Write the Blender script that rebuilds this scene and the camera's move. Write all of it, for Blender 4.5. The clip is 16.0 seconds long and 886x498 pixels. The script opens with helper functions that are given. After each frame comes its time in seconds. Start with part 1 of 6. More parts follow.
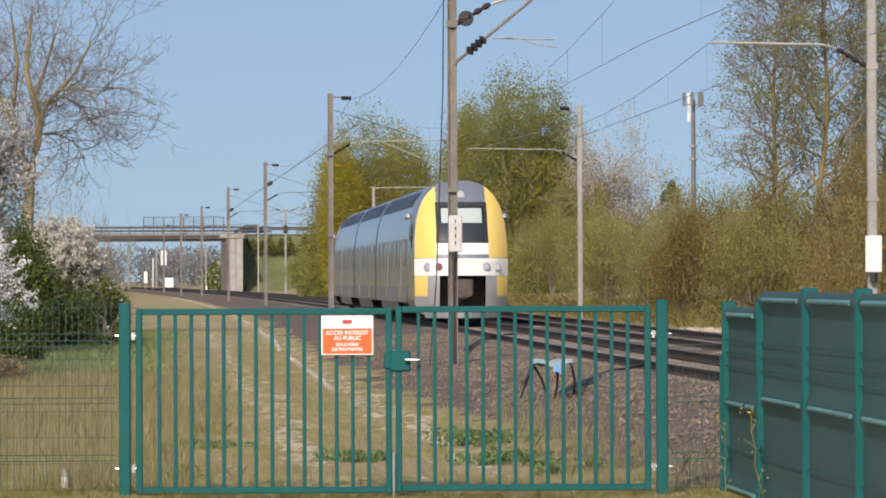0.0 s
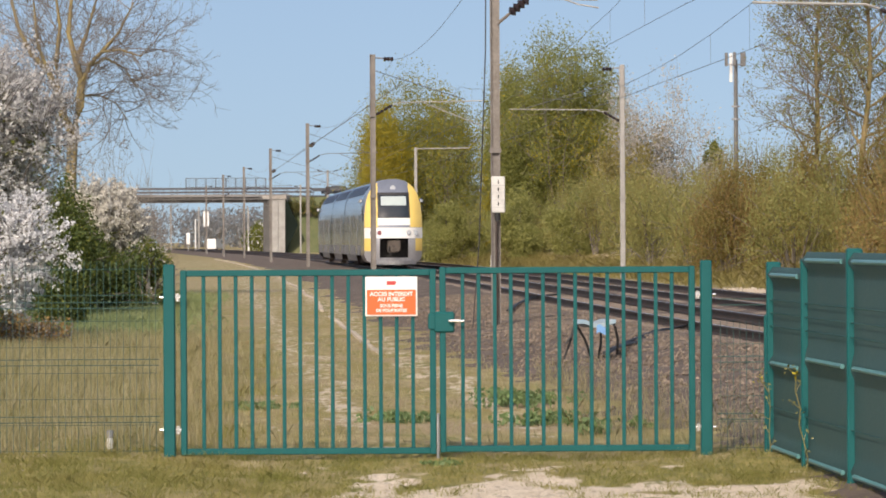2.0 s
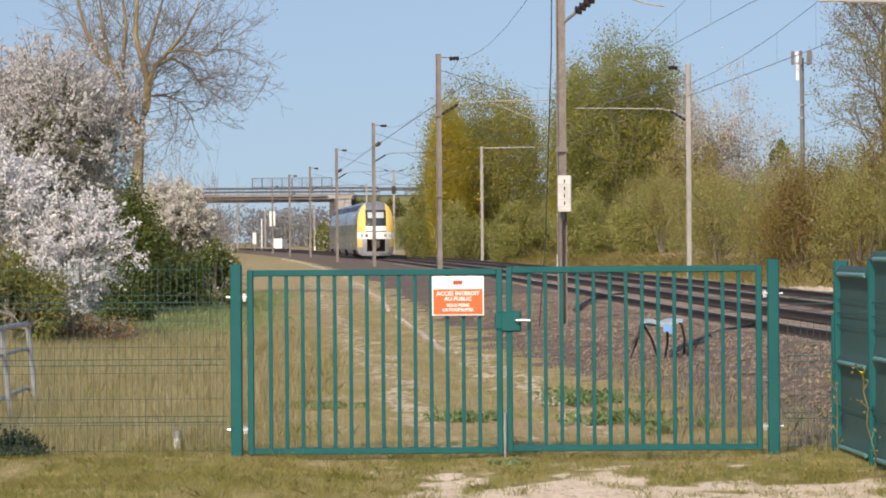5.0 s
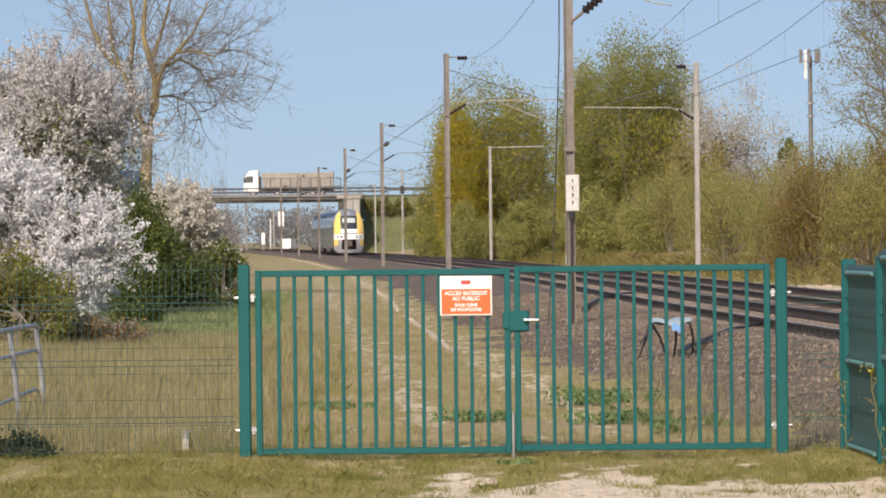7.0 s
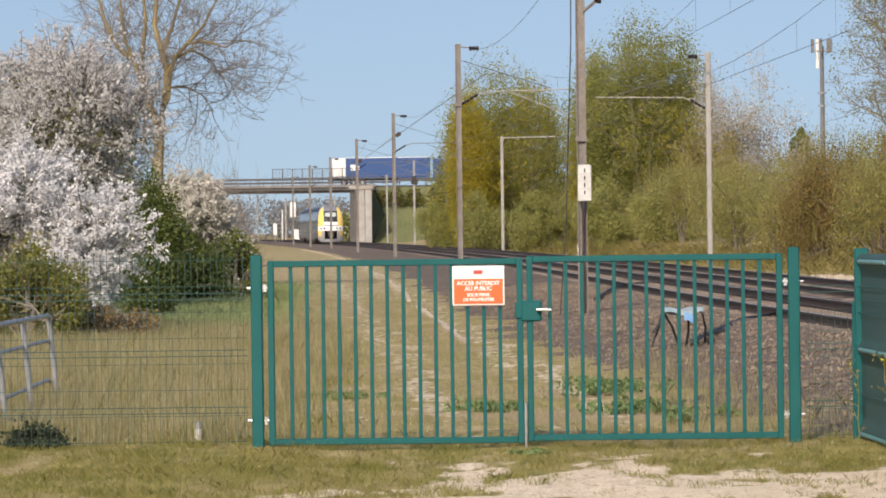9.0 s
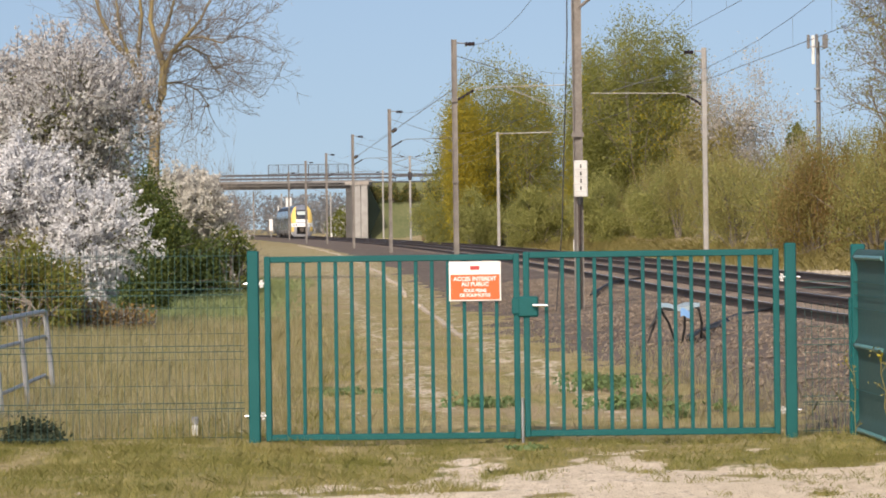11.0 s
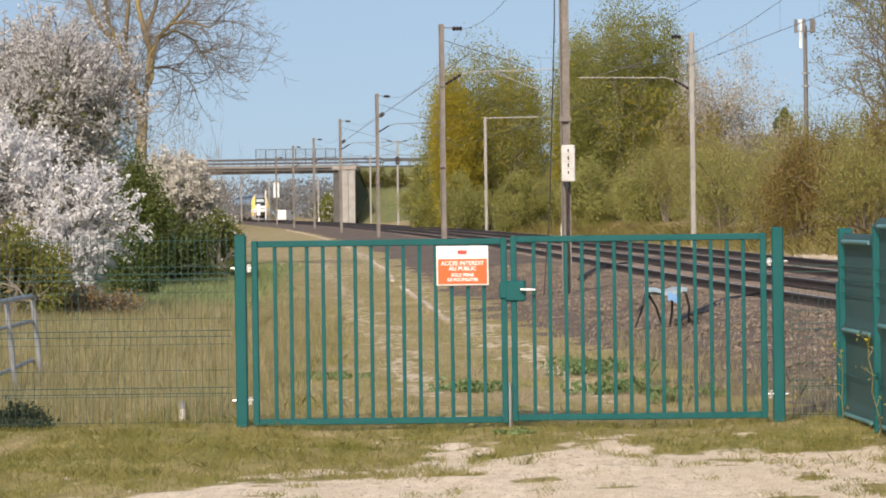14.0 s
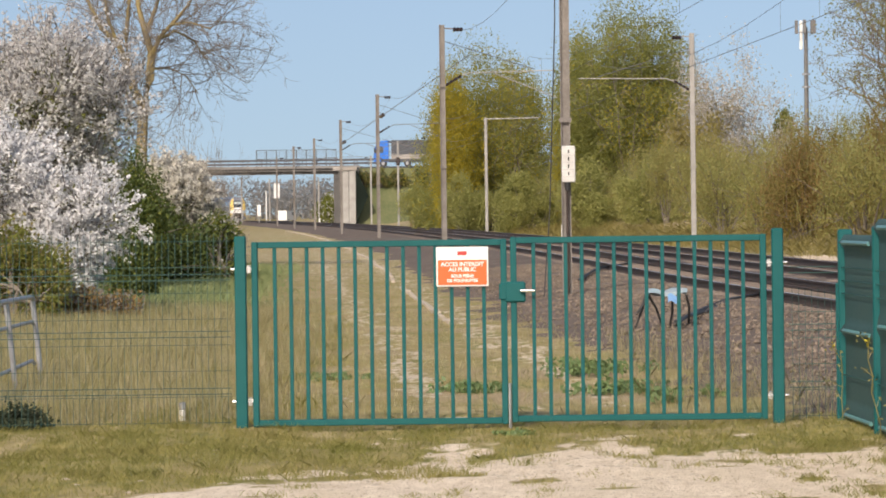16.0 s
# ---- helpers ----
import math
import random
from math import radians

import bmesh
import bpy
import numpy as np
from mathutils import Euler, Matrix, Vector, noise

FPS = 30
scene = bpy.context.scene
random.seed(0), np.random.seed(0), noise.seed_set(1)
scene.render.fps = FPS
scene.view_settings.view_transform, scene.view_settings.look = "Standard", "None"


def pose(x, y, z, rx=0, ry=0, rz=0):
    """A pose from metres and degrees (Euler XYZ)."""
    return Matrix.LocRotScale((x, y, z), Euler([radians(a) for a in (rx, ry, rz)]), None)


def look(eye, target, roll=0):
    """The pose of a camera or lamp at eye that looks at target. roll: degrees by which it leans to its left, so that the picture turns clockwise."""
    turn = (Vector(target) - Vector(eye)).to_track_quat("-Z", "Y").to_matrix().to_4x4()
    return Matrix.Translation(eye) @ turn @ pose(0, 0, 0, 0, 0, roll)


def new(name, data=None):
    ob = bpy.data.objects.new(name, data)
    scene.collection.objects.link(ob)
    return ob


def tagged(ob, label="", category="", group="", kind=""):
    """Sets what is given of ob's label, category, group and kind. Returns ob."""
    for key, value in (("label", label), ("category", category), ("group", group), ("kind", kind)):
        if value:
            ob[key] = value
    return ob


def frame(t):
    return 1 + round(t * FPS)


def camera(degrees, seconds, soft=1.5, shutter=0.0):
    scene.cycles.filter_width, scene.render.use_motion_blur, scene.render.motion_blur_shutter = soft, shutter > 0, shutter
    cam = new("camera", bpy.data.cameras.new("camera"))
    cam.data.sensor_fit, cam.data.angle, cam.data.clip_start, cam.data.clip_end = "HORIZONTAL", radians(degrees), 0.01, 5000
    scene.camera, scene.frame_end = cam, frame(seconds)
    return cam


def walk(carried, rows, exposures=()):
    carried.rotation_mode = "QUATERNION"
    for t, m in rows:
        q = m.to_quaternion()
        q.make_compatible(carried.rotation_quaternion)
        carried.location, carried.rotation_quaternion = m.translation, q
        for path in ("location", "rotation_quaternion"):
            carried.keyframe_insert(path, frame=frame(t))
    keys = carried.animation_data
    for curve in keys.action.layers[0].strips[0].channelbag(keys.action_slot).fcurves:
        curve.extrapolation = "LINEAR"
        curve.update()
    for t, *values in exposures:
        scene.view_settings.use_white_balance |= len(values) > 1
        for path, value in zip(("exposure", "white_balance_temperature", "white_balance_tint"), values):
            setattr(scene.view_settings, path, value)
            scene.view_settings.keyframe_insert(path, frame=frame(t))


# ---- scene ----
# camera: seconds, eye x, y, z, turn to the right, tilt up, lean to the left (degrees)
cam = camera(14.08, 16.0, soft=1.8)
PATH = [
    (0.0, 0.010, -0.002, 1.649, 0.774, 0.480, -0.218),
    (0.5, 0.013, -0.004, 1.649, 0.363, 0.159, -0.153),
    (1.0, 0.003, -0.002, 1.652, 0.122, 0.026, 0.052),
    (1.5, -0.002, -0.002, 1.650, 0.001, -0.083, -0.001),
    (2.0, -0.004, -0.002, 1.651, 0.099, -0.143, -0.319),
    (2.5, -0.003, -0.002, 1.653, 0.014, -0.084, -0.313),
    (3.0, -0.007, -0.002, 1.654, -0.110, -0.149, -0.270),
    (3.5, 0.002, -0.002, 1.650, -0.182, -0.187, -0.172),
    (4.0, -0.006, -0.002, 1.653, -0.305, -0.105, -0.147),
    (4.5, -0.008, 0.000, 1.652, -0.806, -0.144, -0.274),
    (7.0, 0.000, -0.002, 1.654, -1.097, -0.152, -0.619),
    (7.5, -0.003, 0.001, 1.653, -1.134, -0.193, -0.602),
    (8.0, -0.004, -0.000, 1.652, -1.118, -0.318, -0.675),
    (8.5, 0.001, 0.001, 1.651, -1.184, -0.354, -0.871),
    (9.0, -0.003, 0.001, 1.650, -1.289, -0.302, -0.737),
    (11.5, -0.009, 0.000, 1.649, -1.202, -0.424, -0.754),
    (12.0, -0.007, 0.002, 1.648, -1.167, -0.493, -0.752),
    (12.5, -0.010, 0.002, 1.651, -1.107, -0.568, -0.701),
    (13.0, -0.010, 0.002, 1.655, -1.067, -0.646, -0.671),
    (13.5, -0.012, 0.002, 1.650, -1.022, -0.655, -0.632),
    (14.0, -0.008, 0.002, 1.648, -1.028, -0.619, -0.764),
    (14.5, -0.007, 0.000, 1.648, -1.070, -0.619, -0.768),
    (15.0, -0.004, -0.000, 1.649, -1.102, -0.614, -0.900),
    (15.5, -0.006, 0.002, 1.649, -1.073, -0.623, -0.835),
    (16.0, -0.003, -0.000, 1.649, -1.036, -0.606, -0.746),]


def aim(x, y, z, turn, tilt, lean):
    a, b = radians(turn), radians(tilt)
    way = Vector((math.sin(a) * math.cos(b), math.cos(a) * math.cos(b), math.sin(b)))
    return look((x, y, z), Vector((x, y, z)) + way * 50, lean)


walk(cam, [(row[0], aim(*row[1:])) for row in PATH], exposures=[(0.0, -0.17, 6380, 12), (1.5, -0.06, 6560, 13.5), (7.0, -0.03, 6600, 14), (16.0, 0.0, 6650, 13)])

# ---- light: low spring sun behind the camera and to its left ----
SUN_WAY = Vector((0.30, 1.0, -0.74)).normalized()
world = bpy.data.worlds.new("sky")
scene.world = world
world.use_nodes = True
wn = world.node_tree.nodes
sky = wn.new("ShaderNodeTexSky")
sky.sky_type = "NISHITA"
sky.sun_disc = False
sky.sun_elevation = math.asin(-SUN_WAY.z)
sky.sun_rotation = math.atan2(-SUN_WAY.x, -SUN_WAY.y)
sky.air_density, sky.dust_density, sky.ozone_density = 1.0, 3.0, 1.5
wtc, wadd, wnorm = wn.new("ShaderNodeTexCoord"), wn.new("ShaderNodeVectorMath"), wn.new("ShaderNodeVectorMath")
wadd.operation, wnorm.operation = "ADD", "NORMALIZE"
wadd.inputs[1].default_value = (0, 0, 0.12)
world.node_tree.links.new(wtc.outputs["Generated"], wadd.inputs[0])
world.node_tree.links.new(wadd.outputs[0], wnorm.inputs[0])
world.node_tree.links.new(wnorm.outputs[0], sky.inputs[0])
world.node_tree.links.new(sky.outputs[0], wn["Background"].inputs[0])
wn["Background"].inputs[1].default_value = 0.15
sun = new("sun", bpy.data.lights.new("sun", "SUN"))
sun.data.energy, sun.data.angle, sun.data.color = 3.9, radians(0.6), (1.0, 0.92, 0.80)
sun.rotation_mode = "QUATERNION"
sun.rotation_quaternion = SUN_WAY.to_track_quat("-Z", "Y")


# ---- materials ----
def mat(name, color, rough=0.7, metal=0.0, second=None, scale=4.0, fine=60.0, amount=0.5, bump=0.0, island=0.0, spec=0.5, thin=0.0):
    """A surface of two colours mixed by coarse and fine noise, with relief and variation from piece to piece."""
    m = bpy.data.materials.new(name)
    m.use_nodes = True
    n, ln = m.node_tree.nodes, m.node_tree.links
    bsdf = n["Principled BSDF"]
    bsdf.inputs["Roughness"].default_value, bsdf.inputs["Metallic"].default_value = rough, metal
    bsdf.inputs["Specular IOR Level"].default_value = spec
    second = second or [c * 0.72 for c in color]
    tc = n.new("ShaderNodeTexCoord")
    big, small = n.new("ShaderNodeTexNoise"), n.new("ShaderNodeTexNoise")
    big.inputs["Scale"].default_value, small.inputs["Scale"].default_value = scale, fine
    big.inputs["Detail"].default_value, small.inputs["Detail"].default_value = 4, 3
    for tex in (big, small):
        ln.new(tc.outputs["Object"], tex.inputs["Vector"])
    add = n.new("ShaderNodeMath")
    add.operation = "MULTIPLY_ADD"
    ln.new(small.outputs["Fac"], add.inputs[0])
    add.inputs[1].default_value = 0.6
    ln.new(big.outputs["Fac"], add.inputs[2])
    ramp = n.new("ShaderNodeMapRange")
    ramp.inputs["From Min"].default_value, ramp.inputs["From Max"].default_value = 0.55, 1.05
    ramp.inputs["To Max"].default_value = amount * 2
    ln.new(add.outputs[0], ramp.inputs["Value"])
    mix = n.new("ShaderNodeMix")
    mix.data_type = "RGBA"
    mix.inputs["A"].default_value, mix.inputs["B"].default_value = (*color, 1), (*second, 1)
    fac = ramp.outputs[0]
    if island:
        geo = n.new("ShaderNodeNewGeometry")
        more = n.new("ShaderNodeMath")
        more.operation = "MULTIPLY_ADD"
        ln.new(geo.outputs["Random Per Island"], more.inputs[0])
        more.inputs[1].default_value = island
        ln.new(fac, more.inputs[2])
        fac = more.outputs[0]
    ln.new(fac, mix.inputs["Factor"])
    ln.new(mix.outputs["Result"], bsdf.inputs["Base Color"])
    if bump:
        bp = n.new("ShaderNodeBump")
        bp.inputs["Strength"].default_value, bp.inputs["Distance"].default_value = bump, 0.02
        ln.new(small.outputs["Fac"], bp.inputs["Height"])
        ln.new(bp.outputs[0], bsdf.inputs["Normal"])
    if thin:
        glow = n.new("ShaderNodeBsdfTranslucent")
        ln.new(mix.outputs["Result"], glow.inputs["Color"])
        both = n.new("ShaderNodeMixShader")
        both.inputs[0].default_value = thin
        ln.new(bsdf.outputs[0], both.inputs[1])
        ln.new(glow.outputs[0], both.inputs[2])
        ln.new(both.outputs[0], n["Material Output"].inputs["Surface"])
    return m


GREEN_PAINT = mat("green_paint", (0.006, 0.082, 0.082), 0.5, second=(0.011, 0.1, 0.1), scale=3, fine=90, amount=0.5, spec=0.2)
GREEN_WIRE = mat("green_wire", (0.006, 0.05, 0.043), 0.5, second=(0.014, 0.07, 0.06))
SCREEN = mat("dark_green_screen", (0.022, 0.068, 0.066), 0.62, second=(0.04, 0.085, 0.078), scale=1.5, fine=30, bump=0.2)
GALV = mat("galvanised_steel", (0.42, 0.42, 0.42), 0.45, 0.6, second=(0.28, 0.28, 0.29), scale=6)
CHROME = mat("bright_steel", (0.75, 0.75, 0.74), 0.25, 0.9)
POLE = mat("weathered_mast_steel", (0.25, 0.228, 0.205), 0.75, 0.1, second=(0.16, 0.14, 0.122), scale=1.3, fine=20, amount=0.7, bump=0.15)
POLE_PALE = mat("pale_concrete_mast", (0.36, 0.345, 0.32), 0.85, second=(0.26, 0.245, 0.225), scale=1.1, fine=18, amount=0.6, bump=0.15)
BOX_GREY = mat("greyed_white_plate", (0.60, 0.585, 0.55), 0.6, second=(0.45, 0.43, 0.40), scale=5, amount=0.5)
TUBE = mat("pale_arm_tube", (0.42, 0.41, 0.37), 0.5, 0.3, second=(0.32, 0.3, 0.27))
INSULATOR = mat("brown_insulator", (0.035, 0.025, 0.025), 0.25)
DIM_STEEL = mat("dull_grey_steel", (0.19, 0.185, 0.18), 0.6, 0.4, second=(0.13, 0.125, 0.12), scale=0.8)
# Paler than the fence paint: sunlight on the folds is put into the colour.
RIB = mat("lit_green_rib", (0.11, 0.26, 0.255), 0.35, second=(0.07, 0.18, 0.175), scale=3)
WIRE = mat("copper_wire", (0.17, 0.18, 0.19), 0.5, 0.5)
WHITE = mat("white_paint", (0.80, 0.79, 0.76), 0.5, second=(0.66, 0.64, 0.6), scale=3, fine=50, amount=0.35)
ORANGE = mat("orange_print", (0.83, 0.115, 0.02), 0.5, second=(0.75, 0.13, 0.035), amount=0.3)
BLACK = mat("black_rubber", (0.012, 0.012, 0.013), 0.6, second=(0.03, 0.028, 0.026))
RAIL = mat("rusty_rail_side", (0.075, 0.05, 0.038), 0.7, 0.3, second=(0.04, 0.03, 0.026), scale=2, fine=30)
RAIL_TOP = mat("polished_rail_head", (0.5, 0.49, 0.47), 0.32, 0.9, second=(0.36, 0.34, 0.32))
SLEEPER = mat("concrete_sleeper", (0.24, 0.19, 0.15), 0.9, second=(0.15, 0.115, 0.09), scale=3, fine=40, bump=0.3)
BALLAST = mat("brown_ballast", (0.185, 0.137, 0.1), 0.95, second=(0.1, 0.074, 0.056), scale=1.2, fine=14, amount=0.8, bump=1.0)
STONE = mat("ballast_stone", (0.32, 0.25, 0.185), 0.9, second=(0.14, 0.108, 0.08), scale=2, fine=20, island=0.7)
CHALK = mat("pale_pebble", (0.55, 0.48, 0.38), 0.9, second=(0.40, 0.33, 0.25), island=0.6)
CONCRETE = mat("bridge_concrete", (0.42, 0.38, 0.33), 0.85, second=(0.27, 0.24, 0.21), scale=0.5, fine=8, amount=0.6, bump=0.2)
# Dark tone stands in for shade under the deck and in the abutment recess.
CONCRETE_DARK = mat("shade_toned_concrete", (0.12, 0.112, 0.105), 0.9, second=(0.07, 0.066, 0.062), scale=0.6, fine=6)
BRICK = mat("cabin_brick", (0.30, 0.17, 0.11), 0.9, second=(0.22, 0.12, 0.08), scale=3)
TARMAC = mat("asphalt", (0.06, 0.06, 0.06), 0.9, second=(0.045, 0.045, 0.046), scale=2, fine=40)
BARK = mat("lichen_bark", (0.33, 0.262, 0.105), 0.9, second=(0.2, 0.15, 0.08), scale=1.2, fine=14, amount=0.7, bump=0.5)
TWIG = mat("grey_twig", (0.22, 0.19, 0.16), 0.9, second=(0.14, 0.12, 0.1), scale=1)
PALE_BARK = mat("pale_bark", (0.40, 0.36, 0.29), 0.9, second=(0.26, 0.23, 0.18), scale=1, fine=10)
BLOSSOM = mat("white_blossom", (0.84, 0.835, 0.84), 0.8, second=(0.6, 0.59, 0.58), scale=1.2, island=0.5, amount=0.2, thin=0.35)
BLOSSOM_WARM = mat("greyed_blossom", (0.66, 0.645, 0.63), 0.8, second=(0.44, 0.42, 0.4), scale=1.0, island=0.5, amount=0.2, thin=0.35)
BLOSSOM_CREAM = mat("creamy_blossom", (0.74, 0.70, 0.62), 0.8, second=(0.5, 0.47, 0.4), scale=1.0, island=0.5, amount=0.2, thin=0.35)
LEAF_BUSH = mat("bush_leaf", (0.24, 0.25, 0.06), 0.65, second=(0.14, 0.16, 0.04), scale=0.8, island=0.25, amount=0.3, thin=0.5, spec=0.1)
LEAF_DARK = mat("dark_evergreen_leaf", (0.085, 0.12, 0.022), 0.6, second=(0.05, 0.07, 0.014), scale=0.8, island=0.5, amount=0.3, thin=0.2)
LEAF_WILLOW = mat("willow_leaf", (0.34, 0.335, 0.1), 0.65, second=(0.22, 0.24, 0.08), scale=0.35, island=0.25, amount=0.35, thin=0.5, spec=0.1)
LEAF_YELLOW = mat("yellow_spring_leaf", (0.5, 0.4, 0.045), 0.65, second=(0.33, 0.29, 0.05), scale=0.5, island=0.25, amount=0.3, thin=0.5, spec=0.1)
LEAF_OLIVE = mat("olive_scrub_leaf", (0.36, 0.3, 0.105), 0.7, second=(0.25, 0.215, 0.08), scale=0.3, island=0.25, amount=0.35, thin=0.5, spec=0.1)
LEAF_RUST = mat("rusty_scrub_leaf", (0.38, 0.255, 0.1), 0.75, second=(0.27, 0.18, 0.075), scale=0.3, island=0.25, amount=0.35, thin=0.5, spec=0.1)
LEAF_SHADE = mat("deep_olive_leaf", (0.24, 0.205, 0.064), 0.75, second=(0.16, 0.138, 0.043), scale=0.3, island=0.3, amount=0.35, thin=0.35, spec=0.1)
LEAF_FRESH = mat("fresh_scrub_leaf", (0.4, 0.39, 0.14), 0.75, second=(0.29, 0.29, 0.1), scale=0.3, island=0.25, amount=0.35, thin=0.5, spec=0.1)
NEAR_BLACK_GREEN = mat("near_black_green", (0.02, 0.03, 0.014), 0.9, second=(0.035, 0.045, 0.02))
LEAF_YOUNG = mat("young_leaf", (0.34, 0.315, 0.12), 0.7, second=(0.22, 0.205, 0.08), scale=0.8, island=0.5, thin=0.35)
BUD = mat("grey_buds", (0.43, 0.41, 0.37), 0.8, second=(0.33, 0.305, 0.27), island=0.5)
LEAF_WEED = mat("nettle_leaf", (0.2, 0.28, 0.1), 0.6, second=(0.13, 0.19, 0.07), island=0.6, thin=0.3)
DRY_GRASS = mat("dry_grass", (0.68, 0.585, 0.38), 0.8, second=(0.33, 0.295, 0.13), scale=0.6, island=0.8, amount=0.3, thin=0.55, spec=0.1)
GREEN_GRASS = mat("green_grass", (0.19, 0.215, 0.045), 0.7, second=(0.42, 0.36, 0.14), scale=0.7, island=0.6, amount=0.3, thin=0.5, spec=0.1)
FRESH_GRASS = mat("fresh_grass", (0.19, 0.265, 0.095), 0.7, second=(0.3, 0.31, 0.14), scale=0.7, island=0.5, amount=0.3, thin=0.3)
HAZE_TREES = mat("distant_grey_woods", (0.3, 0.3, 0.3), 1.0, second=(0.26, 0.26, 0.255), scale=0.06, fine=0.8, thin=0.5)
YELLOW = mat("yellow_train_paint", (0.78, 0.56, 0.15), 0.35, second=(0.72, 0.52, 0.15), amount=0.3)
TRAIN_GREY = mat("slate_train_paint", (0.23, 0.25, 0.30), 0.3, 0.3, second=(0.18, 0.195, 0.235), scale=0.8, fine=12, amount=0.5)
TRAIN_SIDE = mat("silver_train_side", (0.42, 0.44, 0.47), 0.2, 0.9, second=(0.33, 0.345, 0.37), scale=0.5, fine=5, amount=0.5)
TRAIN_SILVER = mat("silver_cab_fairing", (0.46, 0.46, 0.48), 0.35, 0.4, second=(0.36, 0.36, 0.38), scale=1.5, fine=12)
TRAIN_WINDOW = mat("tinted_side_window", (0.1, 0.11, 0.125), 0.12, 0.6, second=(0.08, 0.09, 0.1))
TRAIN_LOW = mat("dusty_grey_skirt", (0.25, 0.235, 0.22), 0.6, 0.1, second=(0.17, 0.155, 0.14), scale=0.9, fine=9, amount=0.6)
GLASS = mat("dark_window_glass", (0.02, 0.025, 0.03), 0.06, second=(0.025, 0.03, 0.035), spec=0.8)
SCREEN_GLARE = mat("pale_screen_reflection", (0.42, 0.48, 0.46), 0.6, second=(0.38, 0.43, 0.42))
LENS = mat("lamp_glass", (0.5, 0.52, 0.55), 0.1, 0.3)
RED_LENS = mat("red_lamp_glass", (0.30, 0.09, 0.09), 0.15)
DIRTY = mat("oily_underframe", (0.06, 0.05, 0.042), 0.8, second=(0.11, 0.085, 0.065), scale=3)
BLUE_VINYL = mat("blue_trailer_curtain", (0.01, 0.06, 0.21), 0.5, second=(0.012, 0.05, 0.16), scale=0.7)
BLUE_CAB = mat("bright_blue_paint", (0.015, 0.16, 0.62), 0.3, second=(0.02, 0.14, 0.5))
TIMBER_BODY = mat("rusty_tipper_body", (0.37, 0.33, 0.28), 0.8, second=(0.26, 0.225, 0.185), scale=1, fine=8)
GREY_SHEET = mat("grey_tarpaulin", (0.07, 0.075, 0.085), 0.6)
DARK_CAR = mat("dark_car_paint", (0.02, 0.025, 0.035), 0.25, 0.3)
BLUE_PLASTIC = mat("faded_blue_plastic", (0.19, 0.29, 0.37), 0.5, second=(0.30, 0.36, 0.38), scale=5, amount=0.6)


